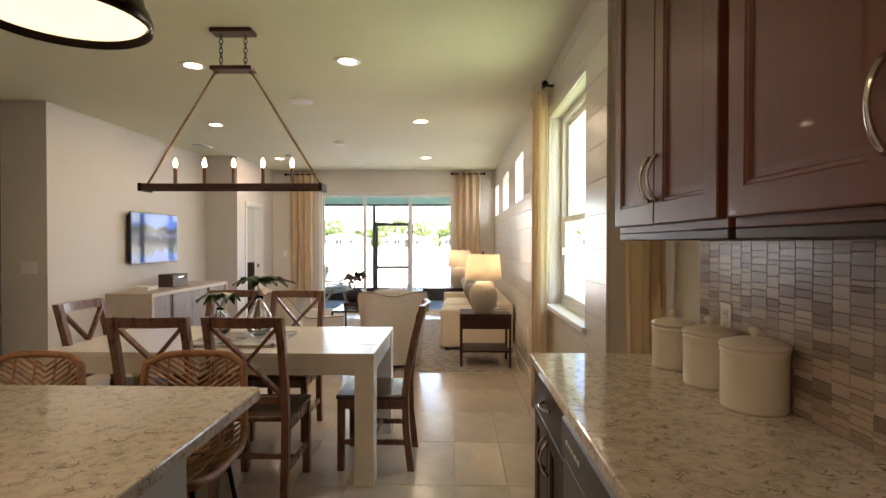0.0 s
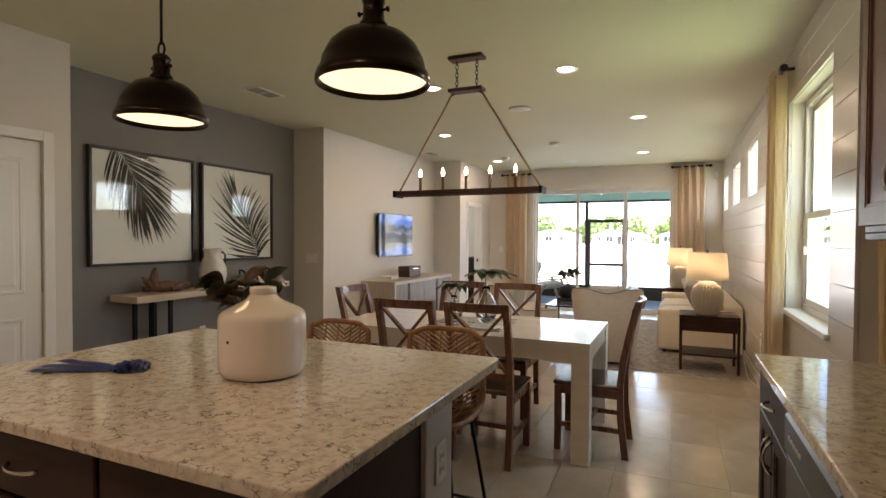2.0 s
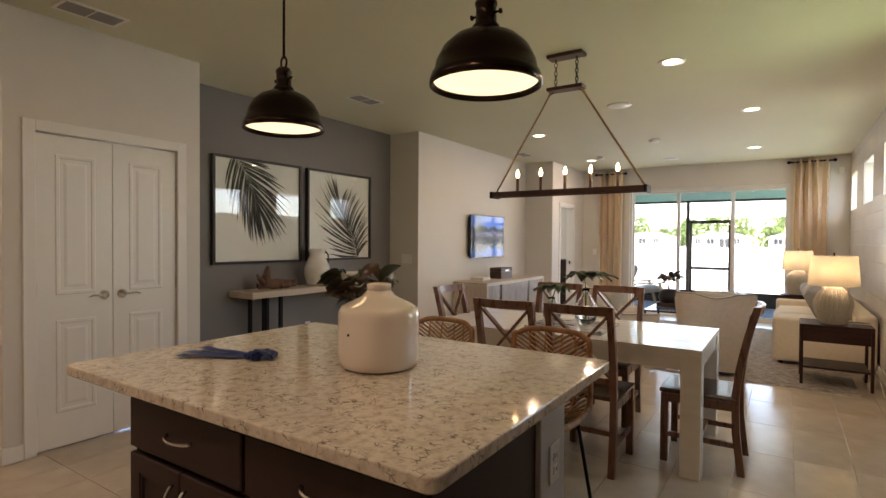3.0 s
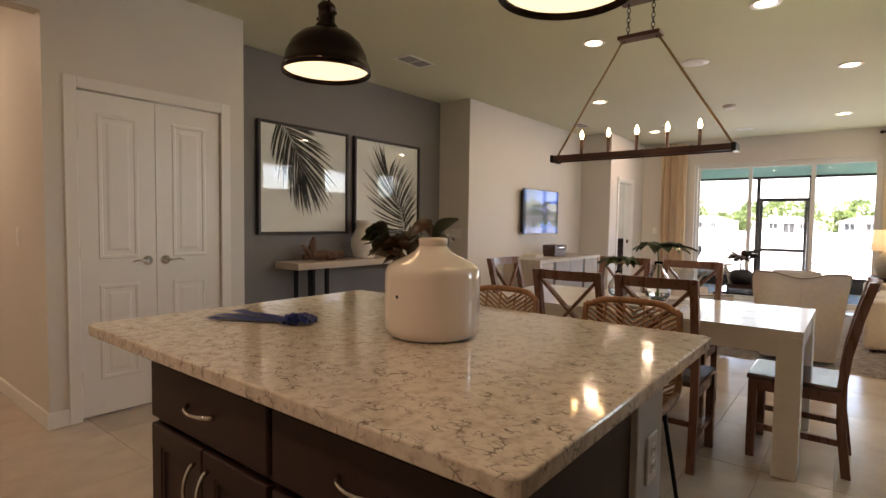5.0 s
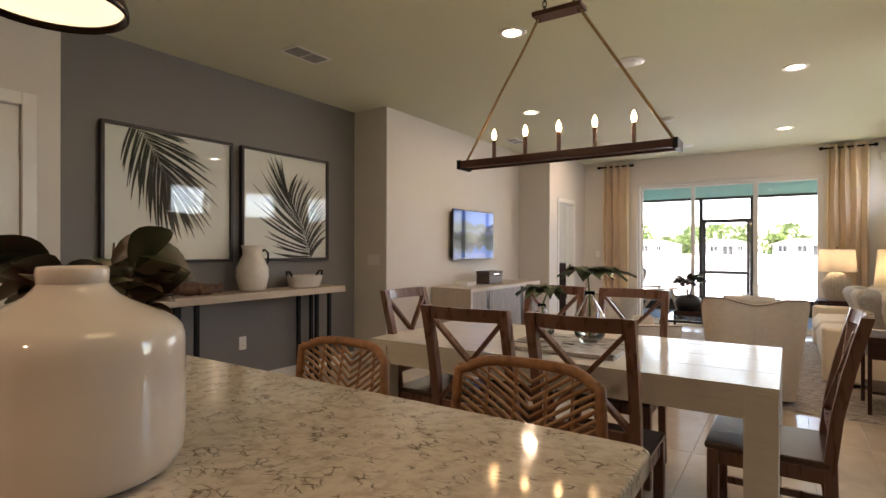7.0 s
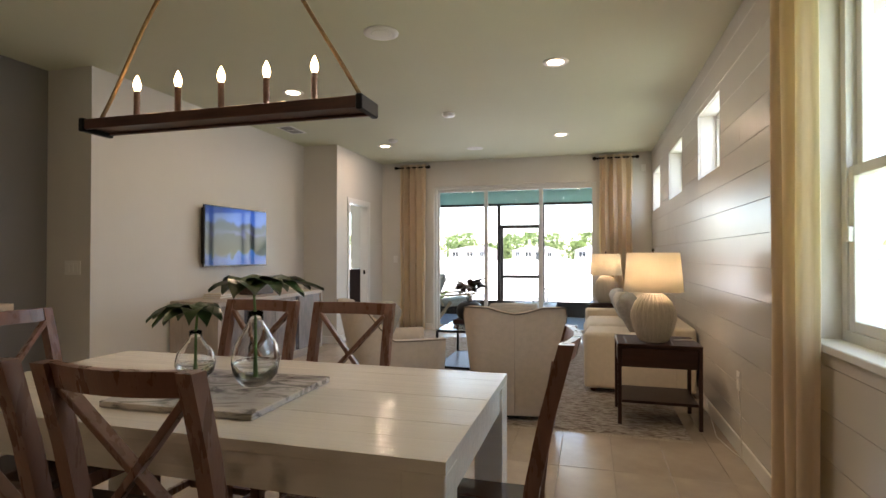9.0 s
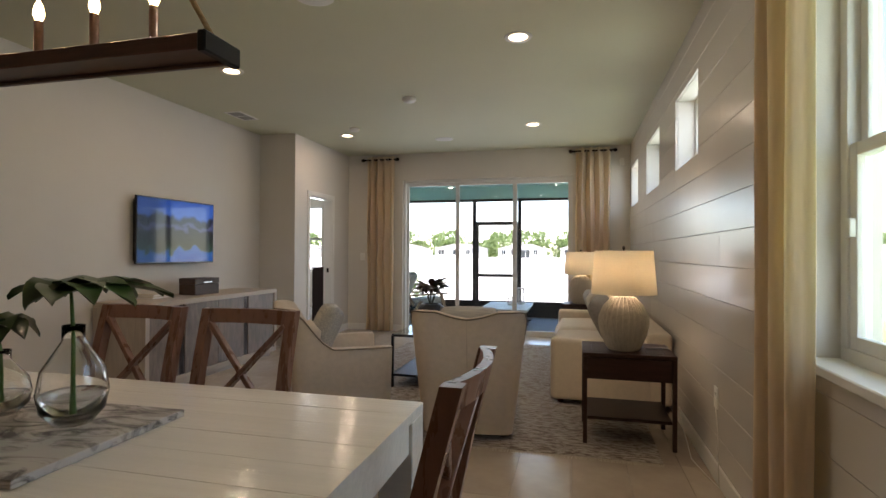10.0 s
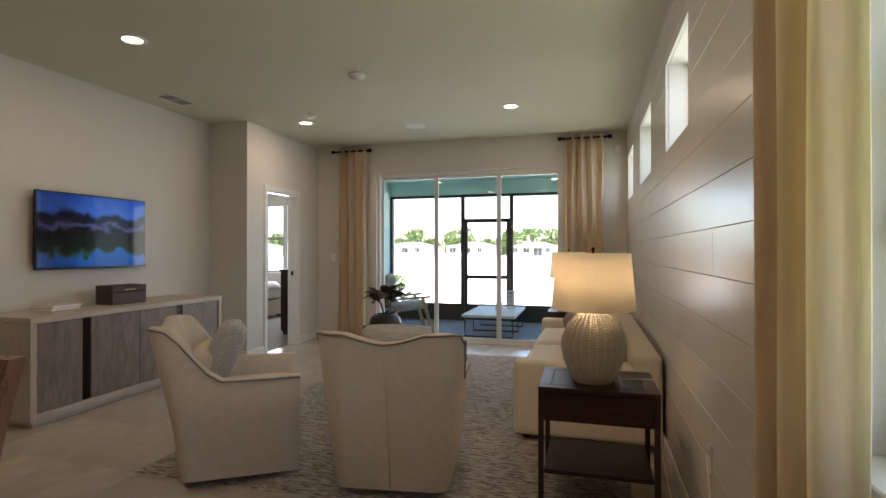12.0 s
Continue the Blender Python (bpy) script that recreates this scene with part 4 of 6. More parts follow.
part("tray", cube(-L, L, -0.055, 0.055, CHZ - 0.004, CHZ + 0.006, 0.002), RUST, t)
for s in (-1, 1):
    part("side_bar", cube(-L, L, s * 0.055 - 0.008, s * 0.055 + 0.008, CHZ - 0.014, CHZ + 0.026, 0.003), RUST, t)
    part("end_cap", cube(s * L - 0.012, s * L + 0.012, -0.07, 0.07, CHZ - 0.022, CHZ + 0.030, 0.004), BLACKM, t)
    pts = [(s * (L - 0.01) + (s * 0.115 - s * (L - 0.01)) * k / 10, 0.004 * math.sin(k), CHZ + 0.02 + (2.475 - CHZ - 0.02) * k / 10) for k in range(11)]
    part("rope", tube(pts, 0.0075, 8), ROPE, t, "jute rope")
    part("rope_ring", tube([(s * 0.115 + 0.012 * math.cos(a), 0, 2.47 + 0.012 * math.sin(a)) for a in (k * 0.7854 for k in range(8))], 0.003, 6, closed=True), BLACKM, t)
    for k in range(7):
        z = 2.505 + k * 0.0305
        ring = [(s * 0.08 + (0.011 * math.cos(a) if k % 2 else 0), (0 if k % 2 else 0.011 * math.cos(a)), z + 0.012 + 0.019 * math.sin(a)) for a in (i * math.pi / 5 for i in range(10))]
        part("chain_link", tube(ring, 0.0028, 6, closed=True), BLACKM, t)
for k in range(5):
    x = -0.384 + k * 0.192
    c = part("candle_sleeve", lathe([(0, CHZ + 0.006), (0.020, CHZ + 0.006), (0.020, CHZ + 0.012), (0.0115, CHZ + 0.016), (0.0115, CHZ + 0.135), (0, CHZ + 0.135)], 16, x), RUST, t)
    part("bulb", lathe([(0, 0), (0.008, 0.002), (0.0135, 0.017), (0.0135, 0.027), (0.010, 0.043), (0.004, 0.058), (0, 0.064)], 16), BULB, c, "glowing candle bulb", pose(x, 0, CHZ + 0.135))

# ---- pendants ----


def pendant(x, y):
    z = 1.88
    t = thing("pendant_lamp", pose(x, y, z), "dark bronze dome pendant lamp over the island", "lamp", "island pendant lamps")
    part("shade", lathe([(0.176, 0.022), (0.184, 0.0), (0.190, 0.003), (0.190, 0.022), (0.183, 0.042), (0.176, 0.046), (0.168, 0.085), (0.145, 0.130), (0.110, 0.163), (0.070, 0.182), (0.046, 0.190),
                         (0.046, 0.186), (0.070, 0.176), (0.108, 0.156), (0.142, 0.124), (0.163, 0.08), (0.176, 0.022)], 48), BRONZE, t)
    part("diffuser", lathe([(0, 0.045), (0.10, 0.040), (0.160, 0.030), (0.176, 0.020), (0.176, 0.022), (0.10, 0.043), (0, 0.048)], 40), PGLOW, t, "glowing white glass diffuser")
    part("collar", lathe([(0, 0.186), (0.05, 0.186), (0.046, 0.205), (0.036, 0.215), (0.034, 0.27), (0.038, 0.275), (0.038, 0.285), (0.026, 0.30), (0, 0.30)], 24), BRONZE, t)
    for s in (-1, 1):
        part("thumb_screw", lathe([(0, 0), (0.004, 0), (0.004, 0.016), (0.009, 0.018), (0.009, 0.024), (0, 0.025)], 10), BRONZE, t, "", pose(s * 0.034, 0, 0.245, 0, 90 * s, 0))
    part("loop", tube([(0.020 * math.cos(a), 0, 0.325 + 0.03 * math.sin(a)) for a in (k * math.pi / 6 for k in range(12))], 0.005, 8, closed=True), BRONZE, t)
    part("rod", tube([(0, 0, 0.345), (0, 0, CEIL - z - 0.02)], 0.0065, 10), BRONZE, t)
    part("canopy", lathe([(0, CEIL - z - 0.03), (0.02, CEIL - z - 0.03), (0.06, CEIL - z - 0.012), (0.062, CEIL - z), (0, CEIL - z)], 24), BRONZE, t)
    lamp("pendant_glow", "AREA", 0.05, pose(x, y, z + 0.012), (1.0, 0.82, 0.36), disk=0.28)


PGLOW = material("pendant_diffuser", (0.9, 0.85, 0.7), 0.5, emit=(1.0, 0.82, 0.47), strength=0.21)
pendant(-0.79, 1.06), pendant(-1.955, 1.18)

# ---- art ----
PAPER = material("art_paper", (0.86, 0.825, 0.80), 0.7, vary=0.02)
INK = material("black_ink", (0.02, 0.02, 0.018), 0.7, vary=0.4, scale=30)
FRAMEM = material("black_wood_frame", (0.02, 0.014, 0.012), 0.35, vary=0.2)


def frond(rib, left, right, n):
    """Palm leaflets as flat blades in the xz plane; rib: points of the midrib; left and right: (first, last) angles in degrees and the longest blade."""
    bm = bmesh.new()
    P = [Vector((a, 0, b)) for a, b in rib]

    def at(u):
        a, b, c, d = P
        return (1 - u) ** 3 * a + 3 * u * (1 - u) ** 2 * b + 3 * u * u * (1 - u) * c + u ** 3 * d

    for side, (a0, a1, ln, droop) in ((0, left), (1, right)):
        for k in range(n):
            u = 0.02 + 0.96 * k / (n - 1)
            p = at(u)
            ang = radians(a0 + (a1 - a0) * u + 4 * math.sin(k * 2.4 + side))
            length = ln * (0.55 + 0.9 * u * (1 - u) * 2.0) * (0.9 + 0.1 * math.sin(k * 1.9))
            m, w = 7, 0.0088 + 0.0018 * math.sin(k)
            prev = None
            q = p.copy()
            for j in range(m + 1):
                s = j / m
                aa = ang + radians(droop) * s
                d = Vector((math.cos(aa), 0, math.sin(aa)))
                nrm = Vector((-d.z, 0, d.x))
                ww = w * math.sin(math.pi * min(0.98, 0.12 + s * 0.86)) ** 0.7 * (1.15 if j % 3 == 1 else 0.95)
                pair = (bm.verts.new(q + nrm * ww), bm.verts.new(q - nrm * ww))
                if prev:
                    bm.faces.new((prev[0], prev[1], pair[1], pair[0]))
                prev = pair
                q = q + d * (length / m)
    return bm


def clip_to(bm, x0, x1, z0, z1):
    for co, no in (((x0, 0, 0), (-1, 0, 0)), ((x1, 0, 0), (1, 0, 0)), ((0, 0, z0), (0, 0, -1)), ((0, 0, z1), (0, 0, 1))):
        bmesh.ops.bisect_plane(bm, geom=bm.verts[:] + bm.edges[:] + bm.faces[:], plane_co=co, plane_no=no, clear_outer=True)
    return bm


def framed_print(y0, y1, bm):
    z0, z1 = 1.12, 2.135
    w, h = y1 - y0, z1 - z0
    t = thing("framed_print", pose(GRX + 0.003, y0, z0) @ PM, "black framed print of a dark palm frond", "picture", "palm prints on the grey wall")
    f = 0.024
    for a, b, c, e in ((0, w, 0, f), (0, w, h - f, h), (0, f, f, h - f), (w - f, w, f, h - f)):
        part("frame", cube(a, b, -0.045, 0, c, e, 0.002), FRAMEM, t)
    part("paper", cube(f, w - f, -0.02, -0.004, f, h - f), PAPER, t, "white paper")
    bmesh.ops.transform(bm, matrix=Matrix.Translation((0, -0.0225, 0)) @ Matrix.Diagonal((w, 1, h, 1)), verts=bm.verts)
    part("frond", clip_to(bm, f + 0.002, w - f - 0.002, f + 0.002, h - f - 0.002), INK, t, "dark palm frond")
    part("pane", cube(f, w - f, -0.032, -0.030, f, h - f), GLASS, t).visible_shadow = False


framed_print(2.31, 3.345, frond([(0.20, 1.02), (0.36, 0.92), (0.42, 0.70), (0.50, 0.50)], (-112, -84, 0.56, 14), (2, -62, 0.60, -14), 30))
framed_print(3.43, 4.46, frond([(0.78, 0.01), (0.74, 0.16), (0.68, 0.36), (0.50, 0.60)], (182, 112, 0.70, -14), (58, 88, 0.46, -36), 29))

# ---- television ----
TVB = material("tv_black_plastic", (0.012, 0.012, 0.014), 0.25, vary=0.1)


def screen_material():
    """A lit landscape: sky with cloud over dark hills, sand and water."""
    m = bpy.data.materials.new("tv_picture")
    m.use_nodes = True
    nt = m.node_tree
    p = nt.nodes["Principled BSDF"]
    p.inputs["Base Color"].default_value, p.inputs["Roughness"].default_value = (0.006, 0.006, 0.008, 1), 0.05
    p.inputs["Specular IOR Level"].default_value = 0.3
    tc, sep = nt.nodes.new("ShaderNodeTexCoord"), nt.nodes.new("ShaderNodeSeparateXYZ")
    nt.links.new(tc.outputs["Object"], sep.inputs[0])
    n = nt.nodes.new("ShaderNodeTexNoise")
    n.inputs["Scale"].default_value, n.inputs["Detail"].default_value = 7.0, 9
    nt.links.new(tc.outputs["Object"], n.inputs["Vector"])
    a = nt.nodes.new("ShaderNodeMath")
    a.operation = "MULTIPLY_ADD"
    a.inputs[1].default_value, a.inputs[2].default_value = 0.30, -0.15
    nt.links.new(n.outputs["Fac"], a.inputs[0])
    b = nt.nodes.new("ShaderNodeMath")
    b.operation = "ADD"
    nt.links.new(sep.outputs["Z"], b.inputs[0])
    nt.links.new(a.outputs[0], b.inputs[1])
    r = nt.nodes.new("ShaderNodeValToRGB")
    mr = nt.nodes.new("ShaderNodeMapRange")
    mr.inputs["From Max"].default_value = 0.645
    nt.links.new(b.outputs[0], mr.inputs["Value"])
    nt.links.new(mr.outputs[0], r.inputs[0])
    cols = ((0.0, (0.01, 0.09, 0.40)), (0.17, (0.02, 0.16, 0.55)), (0.20, (0.04, 0.10, 0.06)), (0.24, (0.012, 0.03, 0.02)), (0.50, (0.012, 0.012, 0.02)), (0.56, (0.10, 0.12, 0.30)), (0.60, (0.015, 0.02, 0.04)), (0.70, (0.01, 0.015, 0.05)), (0.78, (0.05, 0.18, 0.72)), (1.0, (0.01, 0.10, 0.55)))
    el = r.color_ramp.elements
    while len(el) < len(cols):
        el.new(0.5)
    for x, (pos, c) in zip(el, cols):
        x.position, x.color = pos, (*c, 1)
    shade = nt.nodes.new("ShaderNodeMapRange")
    shade.inputs["From Min"].default_value, shade.inputs["From Max"].default_value = 0.42, 0.66
    shade.inputs["To Min"].default_value, shade.inputs["To Max"].default_value = 0.42, 1.0
    far = nt.nodes.new("ShaderNodeMath")
    far.operation = "MULTIPLY_ADD"
    far.inputs[1].default_value = 0.35
    nt.links.new(n.outputs["Fac"], far.inputs[0])
    nt.links.new(sep.outputs["X"], far.inputs[2])
    nt.links.new(far.outputs[0], shade.inputs["Value"])
    mul = nt.nodes.new("ShaderNodeMix")
    mul.data_type, mul.blend_type = "RGBA", "MULTIPLY"
    mul.inputs["Factor"].default_value = 1.0
    nt.links.new(r.outputs[0], mul.inputs["A"])
    nt.links.new(shade.outputs[0], mul.inputs["B"])
    nt.links.new(mul.outputs["Result"], p.inputs["Emission Color"])
    p.inputs["Emission Strength"].default_value = 0.13
    return m


t = thing("television", pose(TVX, 6.085, 1.095) @ PM, "wall-mounted flat television showing a blue landscape", "television")
part("back", cube(0.03, 1.04, -0.055, -0.008, 0.03, 0.612, 0.006), TVB, t)
part("mount", cube(0.4, 0.7, -0.012, 0.0, 0.2, 0.45), BLACKM, t)
part("bezel", cube(0, 1.065, -0.080, -0.055, 0, 0.642, 0.004), TVB, t)
part("display", cube(0.012, 1.053, -0.0825, -0.0801, 0.016, 0.630), screen_material(), t, "lit screen with a landscape")

outlet(pose(-4.03, 4.89, 1.113), "light_switch", "white triple light switch plate on the wall", 3)
outlet(pose(GRX, 3.47, 0.40, 0, 0, 90), "wall_outlet", "white outlet low on the grey wall")
outlet(pose(RW - 0.001, 5.22, 0.44, 0, 0, -90), "wall_outlet", "white outlet on the shiplap wall")
solid("wall_sensor", cube(-0.03, 0.03, -0.035, 0.0, -0.05, 0.05, 0.006, 2), PLATE, "small white alarm sensor high on the wall", "sensor", pose(0.78, BW, 2.50))
outlet(pose(-3.10, BW, 1.15), "light_switch", "white light switch beside the curtain", 1)
outlet(pose(-4.35, 0.65, 1.12), "light_switch", "white light switch in the hallway", 1)
outlet(pose(KW - 0.012, 1.70, 1.10, 0, 0, -90), "wall_outlet", "white outlet on the tiled backsplash")

# ---- on the counters ----
CERAM = material("cream_ceramic", (0.74, 0.67, 0.57), 0.32, vary=0.06, scale=12, bump=0.06, bump_scale=25)


def canister(x, y, r, h):
    t = thing("canister", pose(x, y, CT), "cream ceramic canister with a knobbed lid", "canister", "ceramic canisters on the counter")
    prof = [(0, 0), (r * 0.93, 0), (r * 0.97, 0.006)]
    for k in range(9):
        z = 0.012 + (h - 0.03) * k / 8
        prof += [(r * (0.97 + 0.004 * (k % 2)), z)]
    prof += [(r, h - 0.012), (r, h), (r * 0.9, h), (0, h)]
    part("body", lathe(prof, 40), CERAM, t)
    part("lid", lathe([(0, h + 0.001), (r * 1.02, h + 0.001), (r * 1.04, h + 0.008), (r * 0.98, h + 0.014), (r * 0.5, h + 0.026), (r * 0.2, h + 0.031), (0, h + 0.032)], 40), CERAM, t)
    part("knob", lathe([(0, h + 0.028), (0.012, h + 0.029), (0.010, h + 0.038), (0.017, h + 0.046), (0.017, h + 0.053), (0.008, h + 0.060), (0, h + 0.061)], 20), CERAM, t)


canister(0.988, 1.375, 0.090, 0.175)
canister(0.982, 1.625, 0.083, 0.170)
canister(0.965, 1.875, 0.077, 0.160)
GLAZE = material("glossy_white_glaze", (0.82, 0.735, 0.66), 0.08, vary=0.03, coat=0.6)
t = thing("bottle_vase", pose(-1.14, 0.925, IZ), "large glossy white bottle vase on the island", "vase")
VR, VH = 0.144, 0.294
part("body", lathe([(r * VR, h * VH) for r, h in ((0, 0), (0.84, 0), (0.94, 0.03), (0.99, 0.10), (1.0, 0.22), (1.0, 0.60), (0.995, 0.65), (0.965, 0.695), (0.90, 0.73), (0.79, 0.762), (0.64, 0.795), (0.50, 0.828), (0.39, 0.862), (0.325, 0.895), (0.293, 0.92), (0.285, 0.94), (0.255, 0.93), (0.245, 0.87), (0.21, 0.80))], 64), GLAZE, t)
part("rim", lathe([(r * VR, h * VH) for r, h in ((0.285, 0.915), (0.302, 0.922), (0.306, 0.983), (0.295, 1.0), (0.26, 0.998), (0.253, 0.933), (0.285, 0.915))], 48), GLAZE, t)
part("stamp", lathe([(0, 0), (0.0055, 0), (0.0055, 0.001), (0, 0.001)], 14), BLACKM, t, "small dark maker's stamp", pose(-0.0119, -0.1432, 0.128, 90, 0, -4.9))
CLEAR = glass_material("clear_glass", (0.992, 0.996, 0.994), thin=False)
WATER = glass_material("water", (0.985, 0.99, 0.988), thin=False, ior=1.33)
DKLEAF = material("magnolia_leaf", (0.040, 0.050, 0.020), 0.32, vary=0.5, scale=7, color2=(0.070, 0.030, 0.017), lo=0.42, hi=0.56)
STEM = material("plant_stem", (0.06, 0.05, 0.025), 0.7, vary=0.3)


def leaf(bm, base, tip, width, curl, roll=0.0):
    """A pointed oval leaf from base to tip, with a fold along its midrib."""
    base, tip = Vector(base), Vector(tip)
    d = tip - base
    side = d.cross(Vector((math.sin(roll), math.cos(roll) * 0.3, 1))).normalized()
    up = side.cross(d).normalized()
    n, rows = 6, []
    for k in range(n + 1):
        s = k / n
        w = width * math.sin(math.pi * (0.06 + 0.9 * s)) ** 0.8
        c = base + d * s + up * (curl * math.sin(math.pi * s))
        rows.append([bm.verts.new(c + side * (-w) + up * w * 0.35), bm.verts.new(c), bm.verts.new(c + side * w + up * w * 0.35)])
    for a, b in zip(rows, rows[1:]):
        for i in range(2):
            f = bm.faces.new((a[i], a[i + 1], b[i + 1], b[i]))
            f.smooth = True


def sprig(t, origin, stems, leaves, size, seed, spread, mat, rise):
    rnd = random.Random(seed)
    o = Vector(origin)
    for k in range(stems):
        a = 6.283 * k / stems + rnd.uniform(-0.5, 0.5)
        r = spread * rnd.uniform(0.5, 1.0)
        tip = o + Vector((r * math.cos(a), r * math.sin(a), rise * rnd.uniform(0.75, 1.05)))
        mid = o.lerp(tip, 0.5) + Vector((0, 0, 0.03))
        part("stem", tube([o, mid, tip], [0.004, 0.003, 0.002], 6), STEM, t)
        for j in range(leaves):
            aa = a + rnd.uniform(-1.7, 1.7)
            s = size * rnd.uniform(0.75, 1.15)
            b = mid.lerp(tip, rnd.uniform(0.2, 1.0))
            bm = bmesh.new()
            leaf(bm, b, b + Vector((s * math.cos(aa), s * math.sin(aa), s * rnd.uniform(-0.35, 0.75))), s * 0.29, s * 0.14, aa)
            part("leaf", bm, mat, t)


t = thing("glass_vase", pose(-1.335, 1.05, IZ), "clear glass vase of dark magnolia leaves beside the bottle vase", "vase")
part("glass", lathe([(0, 0), (0.05, 0), (0.066, 0.02), (0.07, 0.07), (0.058, 0.14), (0.045, 0.19), (0.043, 0.19), (0.056, 0.14), (0.067, 0.07), (0.062, 0.022), (0, 0.012)], 36), CLEAR, t).visible_shadow = False
part("water", lathe([(0, 0.013), (0.060, 0.024), (0.065, 0.06), (0, 0.061)], 30), WATER, t).visible_shadow = False
sprig(t, (0, 0, 0.03), 9, 6, 0.092, 5, 0.115, DKLEAF, 0.290)
BLUE = material("navy_satin_ribbon", (0.012, 0.028, 0.17), 0.45, vary=0.3, scale=30)
t = thing("award_ribbon", pose(-1.575, 0.76, IZ + 0.002, 0, 0, 12), "navy blue rosette ribbon lying on the island", "ribbon")
bm = bmesh.new()
for ring, (r, z) in enumerate(((0.058, 0.010), (0.044, 0.018), (0.028, 0.024))):
    n = 26 - 6 * ring
    c = bm.verts.new((0, 0, z + 0.006))
    vs = [bm.verts.new((r * (1 + 0.06 * (i % 2)) * math.cos(6.2832 * i / n), r * (1 + 0.06 * (i % 2)) * math.sin(6.2832 * i / n), z + (0.008 if i % 2 else -0.008))) for i in range(n)]
    for i in range(n):
        bm.faces.new((c, vs[i], vs[(i + 1) % n]))
part("rosette", bm, BLUE, t)
for k, (a, ln) in enumerate(((188, 0.33), (200, 0.30), (176, 0.30))):
    ca, sa = math.cos(radians(a)), math.sin(radians(a))
    bm, prev = bmesh.new(), None
    for j in range(9):
        s = j / 8
        x, w, z = 0.02 + ln * s, 0.022, 0.003 + 0.002 * k + 0.006 * abs(math.sin(6 * s + k)) * s
        pair = [bm.verts.new((ca * (x - 0.02 * (j == 8) * (q < 0)) - sa * w * q, sa * x + ca * w * q, z)) for q in (-1, 1)]
        if prev:
            bm.faces.new((prev[0], prev[1], pair[1], pair[0]))
        prev = pair
    part("tail", bm, BLUE, t)

# ---- counter stools ----
RATTAN = material("rattan", (0.40, 0.19, 0.085), 0.5, vary=0.45, scale=30, bump=0.1, bump_scale=80)
RATTAN_L = material("pale_rattan", (0.50, 0.30, 0.16), 0.5, vary=0.35, scale=40, bump=0.1, bump_scale=80)


def counter_stool():
    """Rattan bucket stool; the sitter looks towards -y. Origin under the seat."""
    t = thing("counter_stool", pose(-0.805, 1.53, 0), "woven rattan counter stool with thin black metal legs", "stool", "rattan stools at the island")

    def surf(u, v):
        """u from -1 to 1 across; v from 0 (seat front) to 1 (top of the back)."""
        wid = 0.190 if v < 0.5 else 0.190 - 0.014 * (v - 0.5) * 2
        s = v / 0.45
        if v < 0.45:
            y, z = -0.20 + 0.34 * s, 0.640 - 0.02 * math.sin(math.pi * s)
        else:
            s = (v - 0.45) / 0.55
            y, z = 0.14 + 0.09 * s ** 0.6, 0.64 + 0.318 * s
        y -= 0.050 * u * u * max(0.0, (v - 0.35)) / 0.65
        z += 0.030 * u * u * (1 - v) - 0.012 * max(0.0, abs(u) - 0.7) * (v > 0.9)
        return Vector((u * wid, y, z))

    rim = [surf(-1, 0.02 + 0.94 * k / 16) for k in range(17)]
    rim += [surf(-0.9 + 1.8 * k / 12, 1.0 - 0.035 * (2 * k / 12 - 1) ** 6) for k in range(13)]
    rim += [surf(1, 0.96 - 0.94 * k / 16) for k in range(17)]
    rim += [surf(0.9 - 1.8 * k / 8, 0.0) for k in range(9)]
    part("rim", tube(rim, 0.013, 8, closed=True), RATTAN, t)
    for u in (-0.60, -0.22, 0.22, 0.60):
        part("spine", tube([surf(u, k / 14) for k in range(15)], 0.0045, 6), RATTAN, t)
    for s in (-1, 1):
        for k in range(34):
            v0 = -0.16 + k * 0.035
            pts = []
            for j in range(9):
                q = j / 8
                v = v0 + 0.20 * q
                if 0 <= v <= 1:
                    pts.append(surf(s * q, v))
            if len(pts) > 2:
                part("strand", tube(pts, 0.0050, 5), RATTAN_L if k % 3 else RATTAN, t)
    for sx in (-1, 1):
        for sy in (-1, 1):
            part("leg", tube([(sx * 0.15, sy * 0.12 - 0.02, 0.632), (sx * 0.225, sy * 0.205, 0.0)], 0.008, 8), BLACKM, t)
    foot = [(0.198, 0.176, 0.22), (-0.198, 0.176, 0.22), (-0.198, -0.183, 0.22), (0.198, -0.183, 0.22)]
    part("footrest", tube(foot, 0.007, 8, closed=True), BLACKM, t)
    part("seat_frame", tube([(0.15, 0.10, 0.632), (-0.15, 0.10, 0.632), (-0.15, -0.14, 0.632), (0.15, -0.14, 0.632)], 0.008, 8, closed=True), BLACKM, t)
    return t


stool = counter_stool()
copy_thing(stool, pose(-1.375, 1.50, 0, 0, 0, -5))

# ---- on the dining table ----


def marble_material():
    m = material("grey_marble", (0.52, 0.48, 0.44), 0.25, scale=6, color2=(0.13, 0.115, 0.11), stretch=(1, 2.2, 3), detail=9, warp=1.6, lo=0.38, hi=0.54)
    return m


MARBLE = marble_material()
solid("marble_board", cube(-0.27, 0.27, -0.24, 0.24, 0, 0.020, 0.003, 2), MARBLE, "grey veined marble board on the dining table", "board", pose(-1.20, 3.13, TZ + 0.001, 0, 0, 1))
PHIL = material("philodendron_leaf", (0.045, 0.085, 0.025), 0.3, vary=0.45, scale=8)


